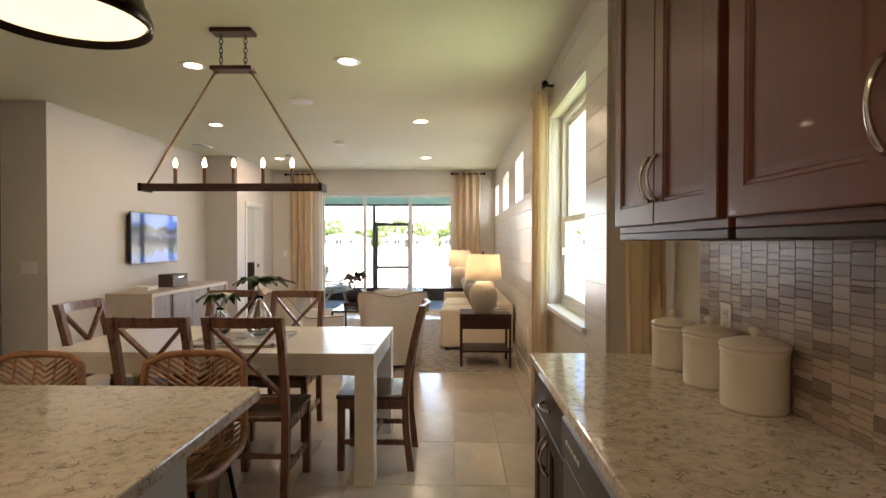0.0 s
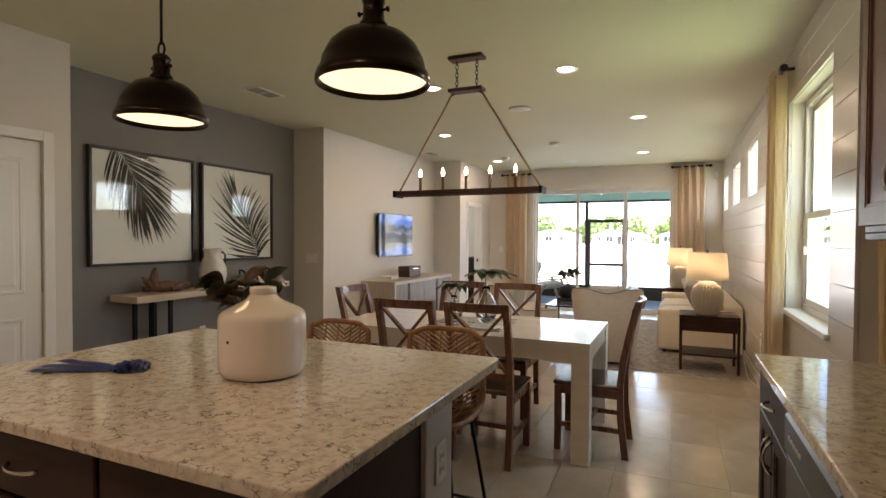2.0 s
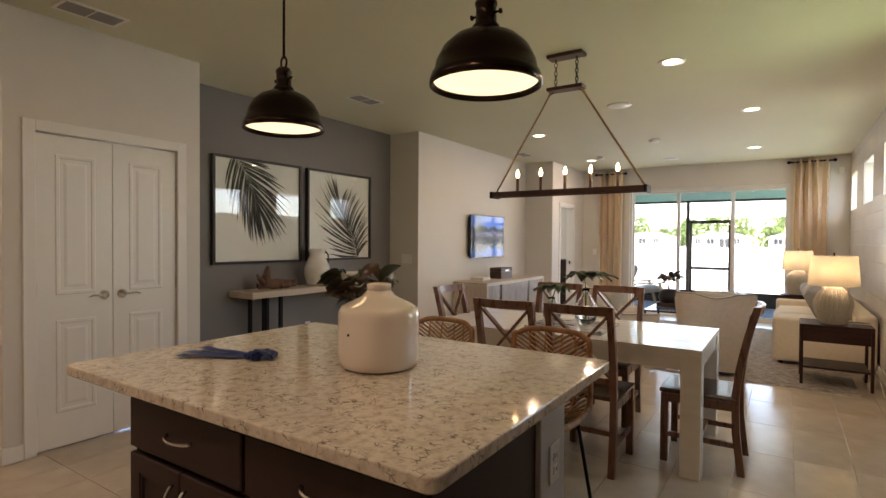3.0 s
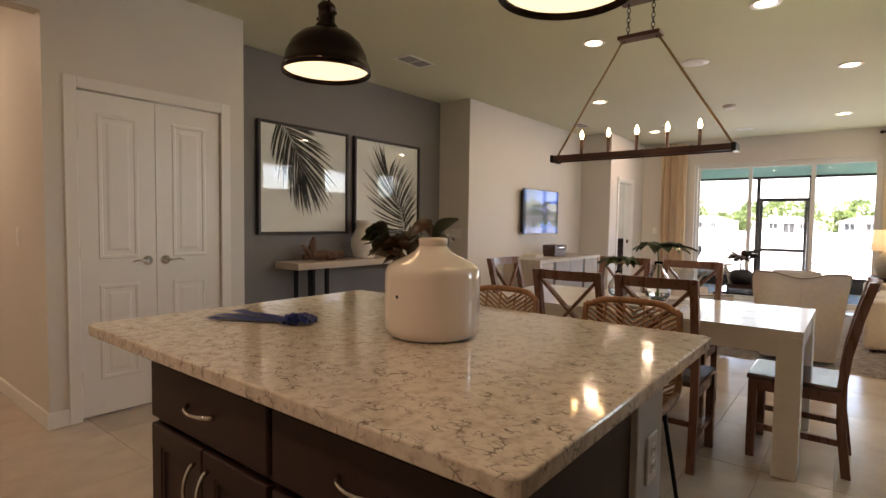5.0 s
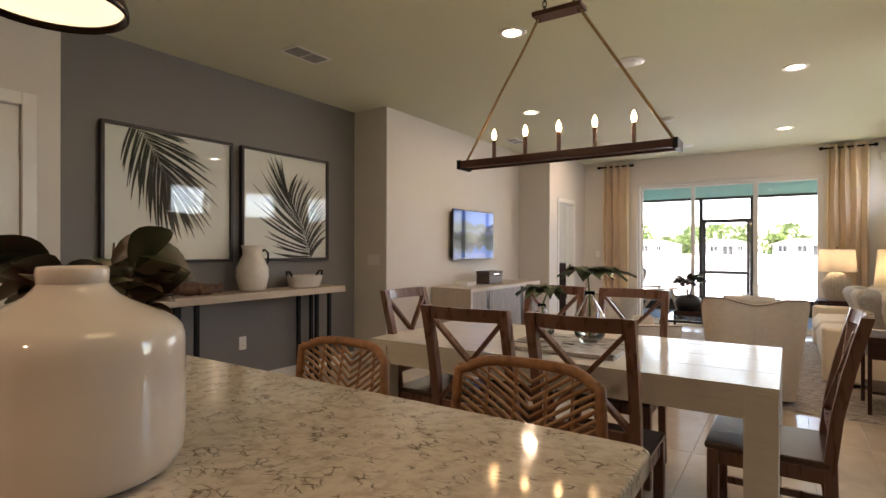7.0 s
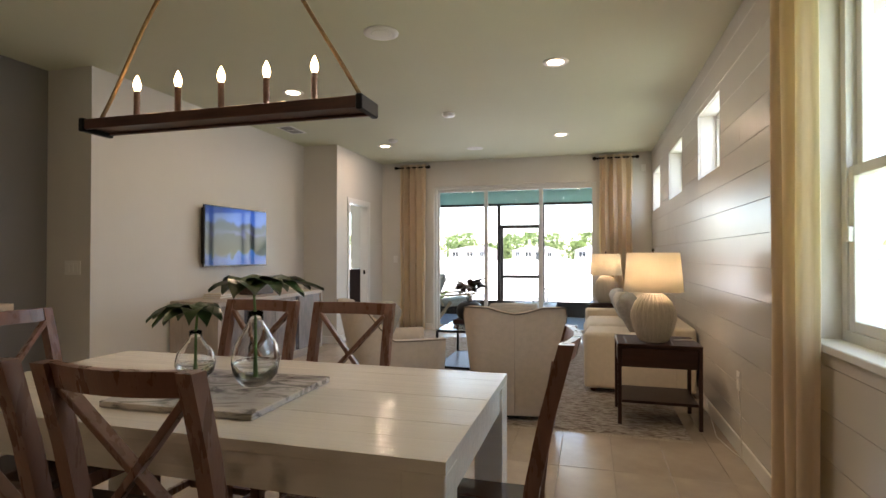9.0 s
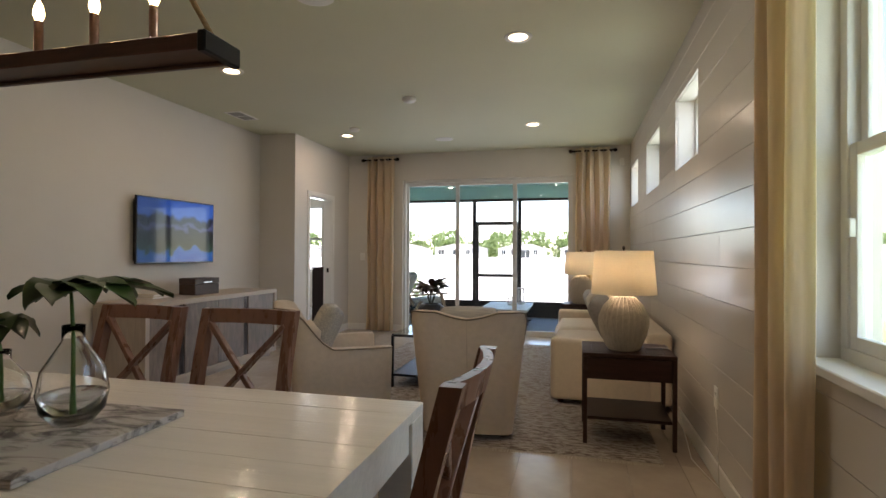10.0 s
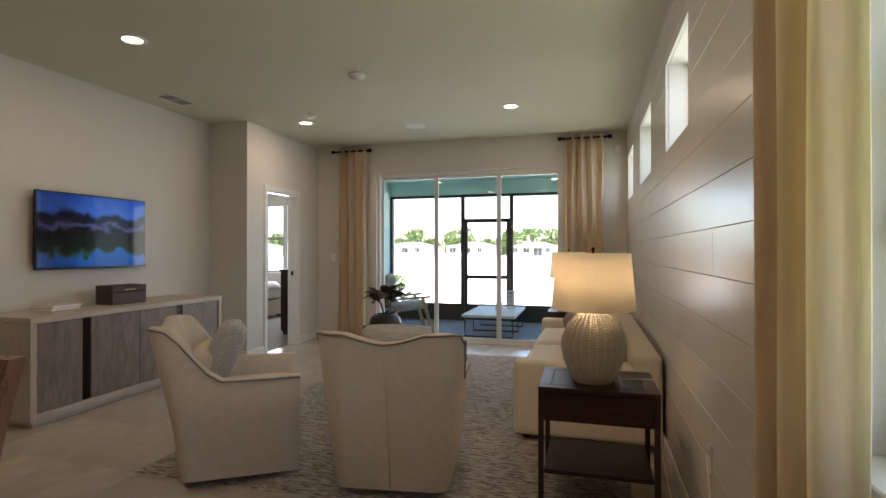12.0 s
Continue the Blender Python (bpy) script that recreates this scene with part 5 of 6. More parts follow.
def bud_vase(x, y, r, h, stems, seed):
    t = thing("glass_vase", pose(x, y, TZ + 0.021), "clear round glass vase with a split-leaf stem in water", "vase", "glass vases on the marble board")
    part("glass", lathe([(0, 0), (r * 0.55, 0), (r * 0.9, h * 0.14), (r, h * 0.33), (r * 0.88, h * 0.55), (r * 0.5, h * 0.75), (r * 0.32, h * 0.85), (r * 0.32, h), (r * 0.29, h), (r * 0.29, h * 0.85), (r * 0.46, h * 0.75),
                         (r * 0.84, h * 0.55), (r * 0.96, h * 0.33), (r * 0.86, h * 0.15), (0, h * 0.04)], 40), CLEAR, t).visible_shadow = False
    part("water", lathe([(0, h * 0.05), (r * 0.84, h * 0.15), (r * 0.93, h * 0.31), (0, h * 0.312)], 36), WATER, t).visible_shadow = False
    for (tx, ty, tz), ln, rz in stems:
        part("stem", tube([(0, 0, 0.03), (tx * 0.15, ty * 0.15, tz * 0.7), (tx, ty, tz)], [0.006, 0.005, 0.004], 8), GREENST, t)
        split_leaf(t, Vector((tx, ty, tz)), ln, rz)
    return t


GREENST = material("green_stem", (0.10, 0.20, 0.05), 0.5, vary=0.2)


def split_leaf(t, c, ln, rz):
    """A broad leaf with long fingers that droop."""
    bm = bmesh.new()
    n = 11
    for k in range(n):
        a = radians(rz) + (k / (n - 1) - 0.5) * 4.9
        L = ln * (1.0 - 0.42 * abs(k / (n - 1) - 0.5) * 2) * (0.9 + 0.1 * math.sin(k * 2))
        rows = []
        for j in range(6):
            s = j / 5
            p = c + Vector((math.cos(a) * L * s, math.sin(a) * L * s, 0.035 * math.sin(2.2 * s) - 0.06 * s * s + 0.008 * math.sin(k * 2.1 + 5 * s)))
            w = ln * (0.20 + 0.05 * s) * math.sin(math.pi * (0.25 + 0.72 * s)) * (1 if j else 0.9)
            sd = Vector((-math.sin(a), math.cos(a), 0))
            rows.append([bm.verts.new(p + sd * w * q + Vector((0, 0, 0.012 * q * q))) for q in (-1, 0, 1)])
        for r0, r1 in zip(rows, rows[1:]):
            for i in range(2):
                f = bm.faces.new((r0[i], r0[i + 1], r1[i + 1], r1[i]))
                f.smooth = True
    part("leaf", bm, PHIL, t, "broad dark green split leaf")


bud_vase(-1.13, 3.20, 0.082, 0.255, [((-0.01, 0.0, 0.345), 0.265, 60)], 1)
bud_vase(-1.39, 3.21, 0.070, 0.175, [((0.05, -0.05, 0.245), 0.19, 215)], 2)

# ---- console by the grey wall ----
t = thing("console_table", pose(GRX + 0.004, 2.50, 0), "pale wood console on black metal bar legs", "table")
part("tabletop", cube(0.0, 0.35, 0.0, 1.89, 0.810, 0.870, 0.004), material("pale_oak", (0.56, 0.46, 0.36), 0.45, vary=0.15, scale=4, stretch=(6, 0.6, 6)), t)
for y in (0.18, 0.34, 1.54, 1.70):
    part("leg", cube(0.285, 0.315, y, y + 0.03, 0, 0.810), BLACKM, t)
    part("leg", cube(0.035, 0.065, y, y + 0.03, 0, 0.810), BLACKM, t)
for y in (0.18, 1.54):
    part("foot_bar", cube(0.065, 0.285, y, y + 0.03, 0, 0.025), BLACKM, t)
CZ = 0.870
WHTC = material("white_stoneware", (0.72, 0.68, 0.62), 0.25, vary=0.08, scale=20)
t = thing("pitcher", pose(-4.12, 3.43, CZ), "white stoneware pitcher with a black handle", "pitcher")
K = 1.32
part("body", lathe([(r * K, z * K) for r, z in [(0, 0), (0.072, 0), (0.085, 0.02), (0.102, 0.09), (0.100, 0.15), (0.075, 0.205), (0.060, 0.235), (0.062, 0.27), (0.072, 0.295), (0.068, 0.295), (0.056, 0.268), (0.054, 0.235), (0.03, 0.2)]], 40), WHTC, t)
part("handle", tube([(0, y * K, z * K) for y, z in [(0.058, 0.245), (0.095, 0.268), (0.122, 0.245), (0.122, 0.19), (0.100, 0.165)]], 0.009, 8), BLACKM, t, "black handle")
t = thing("bowl", pose(-4.12, 4.01, CZ), "white oval bowl with two black handles", "bowl")
bm = lathe([(0, 0), (0.150, 0), (0.168, 0.014), (0.192, 0.100), (0.200, 0.110), (0.192, 0.112), (0.182, 0.100), (0.160, 0.018), (0, 0.014)], 40)
bmesh.ops.scale(bm, vec=(0.66, 1.0, 1.0), verts=bm.verts)
part("body", bm, WHTC, t)
for s in (-1, 1):
    part("handle", tube([(-0.038, s * 0.180, 0.104), (-0.02, s * 0.200, 0.150), (0.02, s * 0.200, 0.150), (0.038, s * 0.180, 0.104)], 0.010, 8), BLACKM, t, "black leather handle")
DRIFT = material("driftwood", (0.17, 0.085, 0.05), 0.8, vary=0.5, scale=14, stretch=(1, 3, 1), bump=0.6, bump_scale=40)
t = thing("driftwood", pose(-4.13, 2.90, CZ), "gnarled reddish driftwood on the console", "ornament")
rnd = random.Random(3)
for pts, rs in (([(-0.02, -0.20, 0.035), (0.0, -0.05, 0.05), (0.02, 0.10, 0.045), (0, 0.27, 0.035)], [0.03, 0.05, 0.042, 0.025]), ([(0, -0.12, 0.03), (0.01, -0.13, 0.10), (-0.01, -0.10, 0.19), (0, -0.09, 0.235)], [0.045, 0.04, 0.026, 0.016]),
                ([(0.05, 0.02, 0.02), (0.04, 0.12, 0.05), (0.05, 0.24, 0.08)], [0.025, 0.028, 0.015]), ([(0, -0.14, 0.05), (0.02, -0.21, 0.12), (0, -0.235, 0.16)], [0.03, 0.02, 0.012])):
    fine = []
    fr = []
    for k in range(len(pts) - 1):
        for j in range(4):
            s = j / 4
            fine.append(Vector(pts[k]).lerp(Vector(pts[k + 1]), s) + Vector((rnd.uniform(-0.007, 0.007), 0, rnd.uniform(-0.005, 0.007))))
            fr.append((rs[k] * (1 - s) + rs[k + 1] * s) * rnd.uniform(0.8, 1.15))
    part("branch", tube(fine, fr, 9), DRIFT, t)

# ---- living room ----
OAK = material("whitewashed_oak", (0.52, 0.44, 0.36), 0.45, vary=0.18, scale=5, stretch=(6, 0.7, 6), bump=0.05, bump_scale=30)
OAKV = material("whitewashed_oak_upright", (0.50, 0.42, 0.35), 0.45, vary=0.18, scale=5, stretch=(6, 6, 0.7), bump=0.05, bump_scale=30)
GPAN = material("grey_stained_wood", (0.235, 0.178, 0.145), 0.4, vary=0.35, scale=7, stretch=(4, 4, 1.0), bump=0.06, bump_scale=25)
SX0, SX1, SY0, SY1 = TVX + 0.02, -3.29, 5.70, 7.66
t = thing("sideboard", pose(0, 0, 0), "low pale oak sideboard with grey sliding panels", "sideboard")
part("top", cube(SX0, SX1, SY0, SY1, 0.735, 0.78, 0.003), OAK, t)
part("side", cube(SX0, SX1, SY0, SY0 + 0.045, 0.05, 0.735, 0.002), OAKV, t)
part("side", cube(SX0, SX1, SY1 - 0.045, SY1, 0.05, 0.735, 0.002), OAKV, t)
part("bottom", cube(SX0, SX1, SY0 + 0.045, SY1 - 0.045, 0.05, 0.10), OAK, t)
part("plinth", cube(SX0 + 0.03, SX1 - 0.05, SY0 + 0.05, SY1 - 0.05, 0.0, 0.05), OAK, t)
part("back", cube(SX0, SX0 + 0.01, SY0 + 0.045, SY1 - 0.045, 0.10, 0.735), GPAN, t)
ys = [SY0 + 0.05, 6.10, 6.17, 6.63, 7.05, 7.12, SY1 - 0.05]
for a, b, dark in ((ys[0], ys[1], 0), (ys[1], ys[2], 1), (ys[2], ys[3], 0), (ys[3], ys[4], 0), (ys[4], ys[5], 1), (ys[5], ys[6], 0)):
    part("pull" if dark else "panel", cube(SX1 - 0.05, SX1 - (0.012 if not dark else 0.018), a + 0.002, b - 0.002, 0.102, 0.733, 0.002), BRONZE if dark else GPAN, t)
BOXM = material("dark_leather_box", (0.075, 0.042, 0.030), 0.45, vary=0.35, scale=30, bump=0.15)
t = thing("storage_box", pose(-3.60, 6.72, 0.78, 0, 0, -3), "dark leather keepsake box on the sideboard", "box")
part("body", cube(-0.10, 0.10, -0.17, 0.17, 0, 0.105, 0.005), BOXM, t)
part("lid", cube(-0.102, 0.102, -0.172, 0.172, 0.107, 0.165, 0.006), BOXM, t)
part("clasp", cube(0.102, 0.108, -0.06, 0.06, 0.118, 0.132, 0.002), CHROME, t, "metal clasp")
for z, c, dy in ((0, (0.62, 0.56, 0.48), 0), (0.022, (0.72, 0.66, 0.56), 0.012)):
    t = thing("book", pose(-3.65, 6.16 + dy, 0.78 + z, 0, 0, 5), "pale hardcover book lying on the sideboard", "book", "books on the sideboard")
    part("pages", cube(-0.095, 0.095, -0.125, 0.125, 0.003, 0.018), PAPER, t)
    for q in (0, 0.018):
        part("cover", cube(-0.10, 0.10, -0.13, 0.13, q, q + 0.003), material("book_cloth", c, 0.8), t)

# rug
RUG = material("distressed_rug", (0.47, 0.43, 0.385), 1.0, scale=9, color2=(0.17, 0.125, 0.105), stretch=(1.6, 7, 1), bump=0.9, bump_scale=22, spec=0.1, detail=9, lo=0.40, hi=0.58, warp=0.9)
RX0, RX1, RY0, RY1 = -2.04, 0.645, 5.34, 9.15
bm = bmesh.new()
nx, ny = 54, 76
grid = [[bm.verts.new((RX0 + (RX1 - RX0) * i / nx, RY0 + (RY1 - RY0) * j / ny, 0.011 + 0.002 * math.sin(i * 1.7) * math.sin(j * 2.9) + (-0.009 if i in (0, nx) or j in (0, ny) else 0))) for j in range(ny + 1)] for i in range(nx + 1)]
for i in range(nx):
    for j in range(ny):
        bm.faces.new((grid[i][j], grid[i + 1][j], grid[i + 1][j + 1], grid[i][j + 1])).smooth = True
rug = thing("rug", pose(0, 0, 0), "grey and brown distressed woven area rug", "rug")
part("woven_field", bm, RUG, rug)
FR = material("rug_fringe", (0.52, 0.45, 0.36), 1.0, vary=0.2)
bm = bmesh.new()
rnd = random.Random(9)
for k in range(260):
    x = RX0 + (RX1 - RX0) * (k + 0.5) / 260
    dx = rnd.uniform(-0.008, 0.008)
    q = [bm.verts.new(c) for c in ((x - 0.003, RY0, 0.006), (x + 0.003, RY0, 0.006), (x + 0.003 + dx, RY0 - 0.035, 0.001), (x - 0.003 + dx, RY0 - 0.035, 0.001))]
    bm.faces.new(q)
tagged(part("fringe", bm, FR, rug), kind="stuff")


def armchair(m, label):
    """A swivel chair with a curved wrap-around back; the sitter looks towards +y."""
    t = thing("armchair", m, label, "armchair", "cream swivel armchairs")
    n = 44
    plan = []
    for k in range(n + 1):                                  # front of one arm, round the back, to the other
        u = k / n
        s = 2 * u - 1
        if abs(s) > 0.62:
            q = (abs(s) - 0.62) / 0.38
            plan.append((math.copysign(0.345, s), -0.23 + 0.55 * q, math.copysign(1, s), 0.0))
        elif abs(s) > 0.40:
            a = (abs(s) - 0.40) / 0.22 * math.pi / 2
            plan.append((math.copysign(0.215 + 0.13 * math.sin(a), s), -0.23 - 0.13 * math.cos(a), math.copysign(math.sin(a), s), -math.cos(a)))
        else:
            plan.append((s / 0.40 * 0.215, -0.36, 0.0, -1.0))
    bm = bmesh.new()
    rings, crest = [], []
    for k, (x, y, nx_, ny_) in enumerate(plan):
        s = abs(2 * k / n - 1)
        b = min(1, max(0, (0.74 - s) / 0.22))
        b = b * b * (3 - 2 * b)
        top = 0.575 + 0.275 * b - 0.045 * (1 - min(1, s / 0.36) ** 1.5)
        rake = 0.07 * b
        th = 0.085
        ob = Vector((x - nx_ * 0.055, y - ny_ * 0.075, 0.045))
        om = Vector((x - nx_ * 0.018, y - ny_ * 0.035, 0.33))
        ot = Vector((x + nx_ * 0.03 * (0.3 + b), y + ny_ * (0.01 + rake), top - 0.012))
        c1 = ot + Vector((-nx_ * 0.015, -ny_ * 0.015, 0.012))
        it = ot - Vector((nx_ * th, ny_ * th, -0.006))
        ib = Vector((x - nx_ * 0.115, y - ny_ * 0.12, 0.38))
        rings.append([bm.verts.new(v) for v in (ob, om, ot, c1, it, ib)])
        crest.append(ot + Vector((nx_ * 0.002, ny_ * 0.002, 0.004)))
    for a, b in zip(rings, rings[1:]):
        for i in range(5):
            bm.faces.new((a[i], b[i], b[i + 1], a[i + 1])).smooth = True
    bm.faces.new(rings[0]), bm.faces.new(rings[-1][::-1])
    part("shell", bm, FABRIC, t)
    part("welt", tube(crest, 0.005, 6), WELT, t, "dark piping along the back edge")
    part("back_seam", tube([(0, -0.287, 0.06), (0, -0.327, 0.33), (0, -0.438, 0.79)], 0.0035, 5), WELT2, t)
    part("seat_base", cube(-0.25, 0.25, -0.27, 0.30, 0.045, 0.33, 0.03, 3), FABRIC, t)
    part("seat_cushion", cushion(0.50, 0.60, 0.16, 0.35, 10, pose(0, 0.05, 0.40)), FABRIC, t)
    part("swivel_base", lathe([(0, 0.012), (0.22, 0.012), (0.22, 0.035), (0.05, 0.045), (0, 0.045)], 28), BLACKM, t, "low dark swivel base")
    part("back_cushion", cushion(0.44, 0.32, 0.13, 0.5, 10, pose(0, -0.215, 0.56, 76, 0, 0)), FABRIC, t)
    return t


WELT2 = material("linen_seam", (0.50, 0.43, 0.35), 0.95)
armchair(pose(-0.565, 5.71, 0.004, 0, 0, 8), "cream linen swivel armchair seen from its back")
armchair(pose(-1.52, 5.60, 0.004, 0, 0, -57), "cream linen swivel armchair turned towards the table")
STRIPE = material("woven_grey_pillow", (0.50, 0.47, 0.42), 0.95, scale=3, color2=(0.33, 0.33, 0.31), stretch=(2, 30, 30), bump=0.3, bump_scale=150)
BEIGEP = material("beige_pillow", (0.55, 0.49, 0.40), 0.95, vary=0.15, scale=40, bump=0.3, bump_scale=150)
GREYP = material("grey_pillow", (0.34, 0.32, 0.30), 0.95, vary=0.2, scale=40, bump=0.3, bump_scale=150)


def pillow(m, mat, label, w=0.46):
    return solid("pillow", cushion(w, w, 0.17, 0.75, 12, None), mat, label, "pillow", m)


pillow(pose(-1.60, 5.55, 0.665, 66, 0, -57), STRIPE, "grey striped pillow on the armchair", 0.38)
pillow(pose(-0.565, 5.60, 0.655, 76, 0, 8), STRIPE, "pale striped pillow against the armchair's back", 0.40)

# sofa
SOFAM = material("ivory_upholstery", (0.72, 0.635, 0.52), 0.85, vary=0.06, scale=25, bump=0.2, bump_scale=400, spec=0.25)
SFX0, SFX1, SFY0, SFY1 = -0.045, 0.87, 6.40, 8.72
t = thing("sofa", pose(0, 0, 0), "cream upholstered track-arm sofa along the shiplap wall", "sofa")
part("base", cube(SFX0 + 0.04, SFX1, SFY0 + 0.02, SFY1 - 0.02, 0.045, 0.30, 0.02, 3), SOFAM, t)
part("arm", cube(SFX0, SFX1 - 0.14, SFY0, SFY0 + 0.15, 0.045, 0.535, 0.035, 4), SOFAM, t)
part("arm", cube(SFX0, SFX1 - 0.14, SFY1 - 0.15, SFY1, 0.045, 0.535, 0.035, 4), SOFAM, t)
part("back", cube(SFX1 - 0.19, SFX1, SFY0, SFY1, 0.045, 0.60, 0.035, 4), SOFAM, t)
mid = (SFY0 + SFY1) / 2
for a, b in ((SFY0 + 0.155, mid), (mid, SFY1 - 0.155)):
    part("seat_cushion", cushion(0.76, b - a - 0.004, 0.17, 0.2, 12, pose(SFX0 + 0.36, (a + b) / 2, 0.375)), SOFAM, t)
    part("back_cushion", cushion(b - a - 0.02, 0.46, 0.22, 0.4, 12, pose(SFX1 - 0.30, (a + b) / 2, 0.60, 0, -12, 0) @ pose(0, 0, 0, 90, 0, 90)), SOFAM, t)
for x in (SFX0 + 0.08, SFX1 - 0.08):
    for y in (SFY0 + 0.08, SFY1 - 0.08):
        part("leg", lathe([(0, 0.01), (0.022, 0.01), (0.028, 0.045), (0, 0.045)], 14, x, y), ESPRESSO, t)
pillow(pose(0.42, 7.05, 0.63, 0, -28, 0) @ pose(0, 0, 0, 90, 0, 75), GREYP, "grey linen pillow on the sofa", 0.44)
pillow(pose(0.40, 7.60, 0.62, 0, -25, 0) @ pose(0, 0, 0, 90, 0, 95), BEIGEP, "beige textured pillow on the sofa", 0.44)
pillow(pose(0.40, 8.18, 0.62, 0, -25, 0) @ pose(0, 0, 0, 90, 0, 105), STRIPE, "pale striped pillow on the sofa", 0.44)

# end tables and lamps
WALNUT = material("dark_walnut", (0.046, 0.017, 0.012), 0.42, spec=0.35, vary=0.35, scale=6, stretch=(0.8, 6, 6), bump=0.06, bump_scale=30)


def end_table(m, w, d, label):
    t = thing("end_table", m, label, "table", "dark end tables")
    h = 0.585
    for k in range(4):
        part("top_board", cube(-w / 2 + 0.06 + (w - 0.12) * k / 4 + 0.0008, -w / 2 + 0.06 + (w - 0.12) * (k + 1) / 4 - 0.0008, -d / 2 + 0.06, d / 2 - 0.06, h - 0.022, h, 0.002), WALNUT, t)
    for s in (-1, 1):
        part("top_border", cube(-w / 2, w / 2, s * (d / 2 - 0.0295) - 0.0295, s * (d / 2 - 0.0295) + 0.0295, h - 0.022, h, 0.002), WALNUT, t)
        part("top_border", cube(s * (w / 2 - 0.0295) - 0.0295, s * (w / 2 - 0.0295) + 0.0295, -d / 2 + 0.06, d / 2 - 0.06, h - 0.022, h, 0.002), WALNUT, t)
    part("drawer_case", cube(-w / 2 + 0.012, w / 2 - 0.012, -d / 2 + 0.012, d / 2 - 0.012, h - 0.165, h - 0.023), WALNUT, t)
    part("drawer", cube(-w / 2 + 0.03, w / 2 - 0.03, -d / 2 + 0.002, -d / 2 + 0.011, h - 0.155, h - 0.03, 0.002), WALNUT, t)
    for sx in (-1, 1):
        for sy in (-1, 1):
            x, y = sx * (w / 2 - 0.014), sy * (d / 2 - 0.014)
            part("leg", cube(x - 0.013, x + 0.013, y - 0.013, y + 0.013, 0, h - 0.023, 0.002), WALNUT, t)
    part("shelf", cube(-w / 2 + 0.028, w / 2 - 0.028, -d / 2 + 0.004, d / 2 - 0.004, 0.165, 0.185, 0.002), ESPRESSO_D, t, "dark lower shelf")
    return t


def shade_material():
    m = material("lamp_shade_linen", (0.82, 0.77, 0.67), 0.9, vary=0.05, scale=60, bump=0.1, bump_scale=300)
    nt = m.node_tree
    p, out = nt.nodes["Principled BSDF"], nt.nodes["Material Output"]
    tr, mix = nt.nodes.new("ShaderNodeBsdfTranslucent"), nt.nodes.new("ShaderNodeMixShader")
    tr.inputs["Color"].default_value = (0.90, 0.84, 0.72, 1)
    mix.inputs[0].default_value = 0.48
    nt.links.new(p.outputs[0], mix.inputs[1])
    nt.links.new(tr.outputs[0], mix.inputs[2])
    nt.links.new(mix.outputs[0], out.inputs["Surface"])
    return m


SHADE = shade_material()
# Core colour is darkened to imitate shade in the gaps of the weave.
WICKD = material("wicker_gap_shade", (0.30, 0.25, 0.19), 0.8)
WICKER = material("white_wicker", (0.70, 0.64, 0.55), 0.7, vary=0.2, scale=60)


def table_lamp(x, y, z):
    t = thing("table_lamp", pose(x, y, z), "lit lamp with a white woven wicker base", "lamp", "wicker table lamps")
    prof = [(0.090, 0.0), (0.111, 0.03), (0.141, 0.10), (0.157, 0.17), (0.154, 0.22), (0.125, 0.285), (0.079, 0.335), (0.050, 0.355)]

    def rad(zz):
        for (r0, z0), (r1, z1) in zip(prof, prof[1:]):
            if z0 <= zz <= z1:
                q = (zz - z0) / (z1 - z0)
                return r0 + (r1 - r0) * q
        return prof[-1][0]

    part("core", lathe([(0, 0)] + [(r - 0.009, zz) for r, zz in prof] + [(0, 0.355)], 36), WICKD, t)
    for k in range(26):                                    # upright stakes
        ca, sa = math.cos(6.28319 * k / 26), math.sin(6.28319 * k / 26)
        part("stake", tube([((rad(z) + 0.0005) * ca, (rad(z) + 0.0005) * sa, z) for z in (0.002, 0.03, 0.065, 0.10, 0.135, 0.17, 0.22, 0.25, 0.285, 0.31, 0.335, 0.354)], 0.0042, 6), WICKER, t)
    bm = bmesh.new()
    for k in range(50):                                    # woven rounds that pass over and under the stakes
        zz = 0.004 + 0.350 * k / 49
        ns = 104
        ring = [rad(zz) + 0.0035 * math.cos(13 * 6.28319 * i / ns + math.pi * (k % 2)) for i in range(ns)]
        tube([(r * math.cos(6.28319 * i / ns), r * math.sin(6.28319 * i / ns), zz) for i, r in enumerate(ring)], 0.0029, 5, bm, closed=True)
    tagged(part("weave", bm, WICKER, t, "woven white wicker"), kind="stuff")
    part("neck", lathe([(0, 0.355), (0.02, 0.355), (0.014, 0.38), (0.012, 0.646), (0, 0.646)], 14), CHROME, t)
    part("shade", lathe([(0.208, 0.366), (0.184, 0.650), (0.1825, 0.650), (0.2065, 0.366), (0.208, 0.366)], 56), SHADE, t, "cream linen drum shade")
    part("finial", lathe([(0, 0.646), (0.006, 0.646), (0.006, 0.660), (0.010, 0.667), (0.006, 0.679), (0, 0.681)], 12), BRONZE, t)
    for a in (0, 2.094, 4.189):
        part("spider", tube([(0, 0, 0.646), (0.183 * math.cos(a), 0.183 * math.sin(a), 0.646)], 0.002, 5), CHROME, t)
    lamp("table_lamp_glow", "POINT", LAMPW, pose(x, y, z + 0.53), (1.0, 0.76, 0.48), radius=0.05)


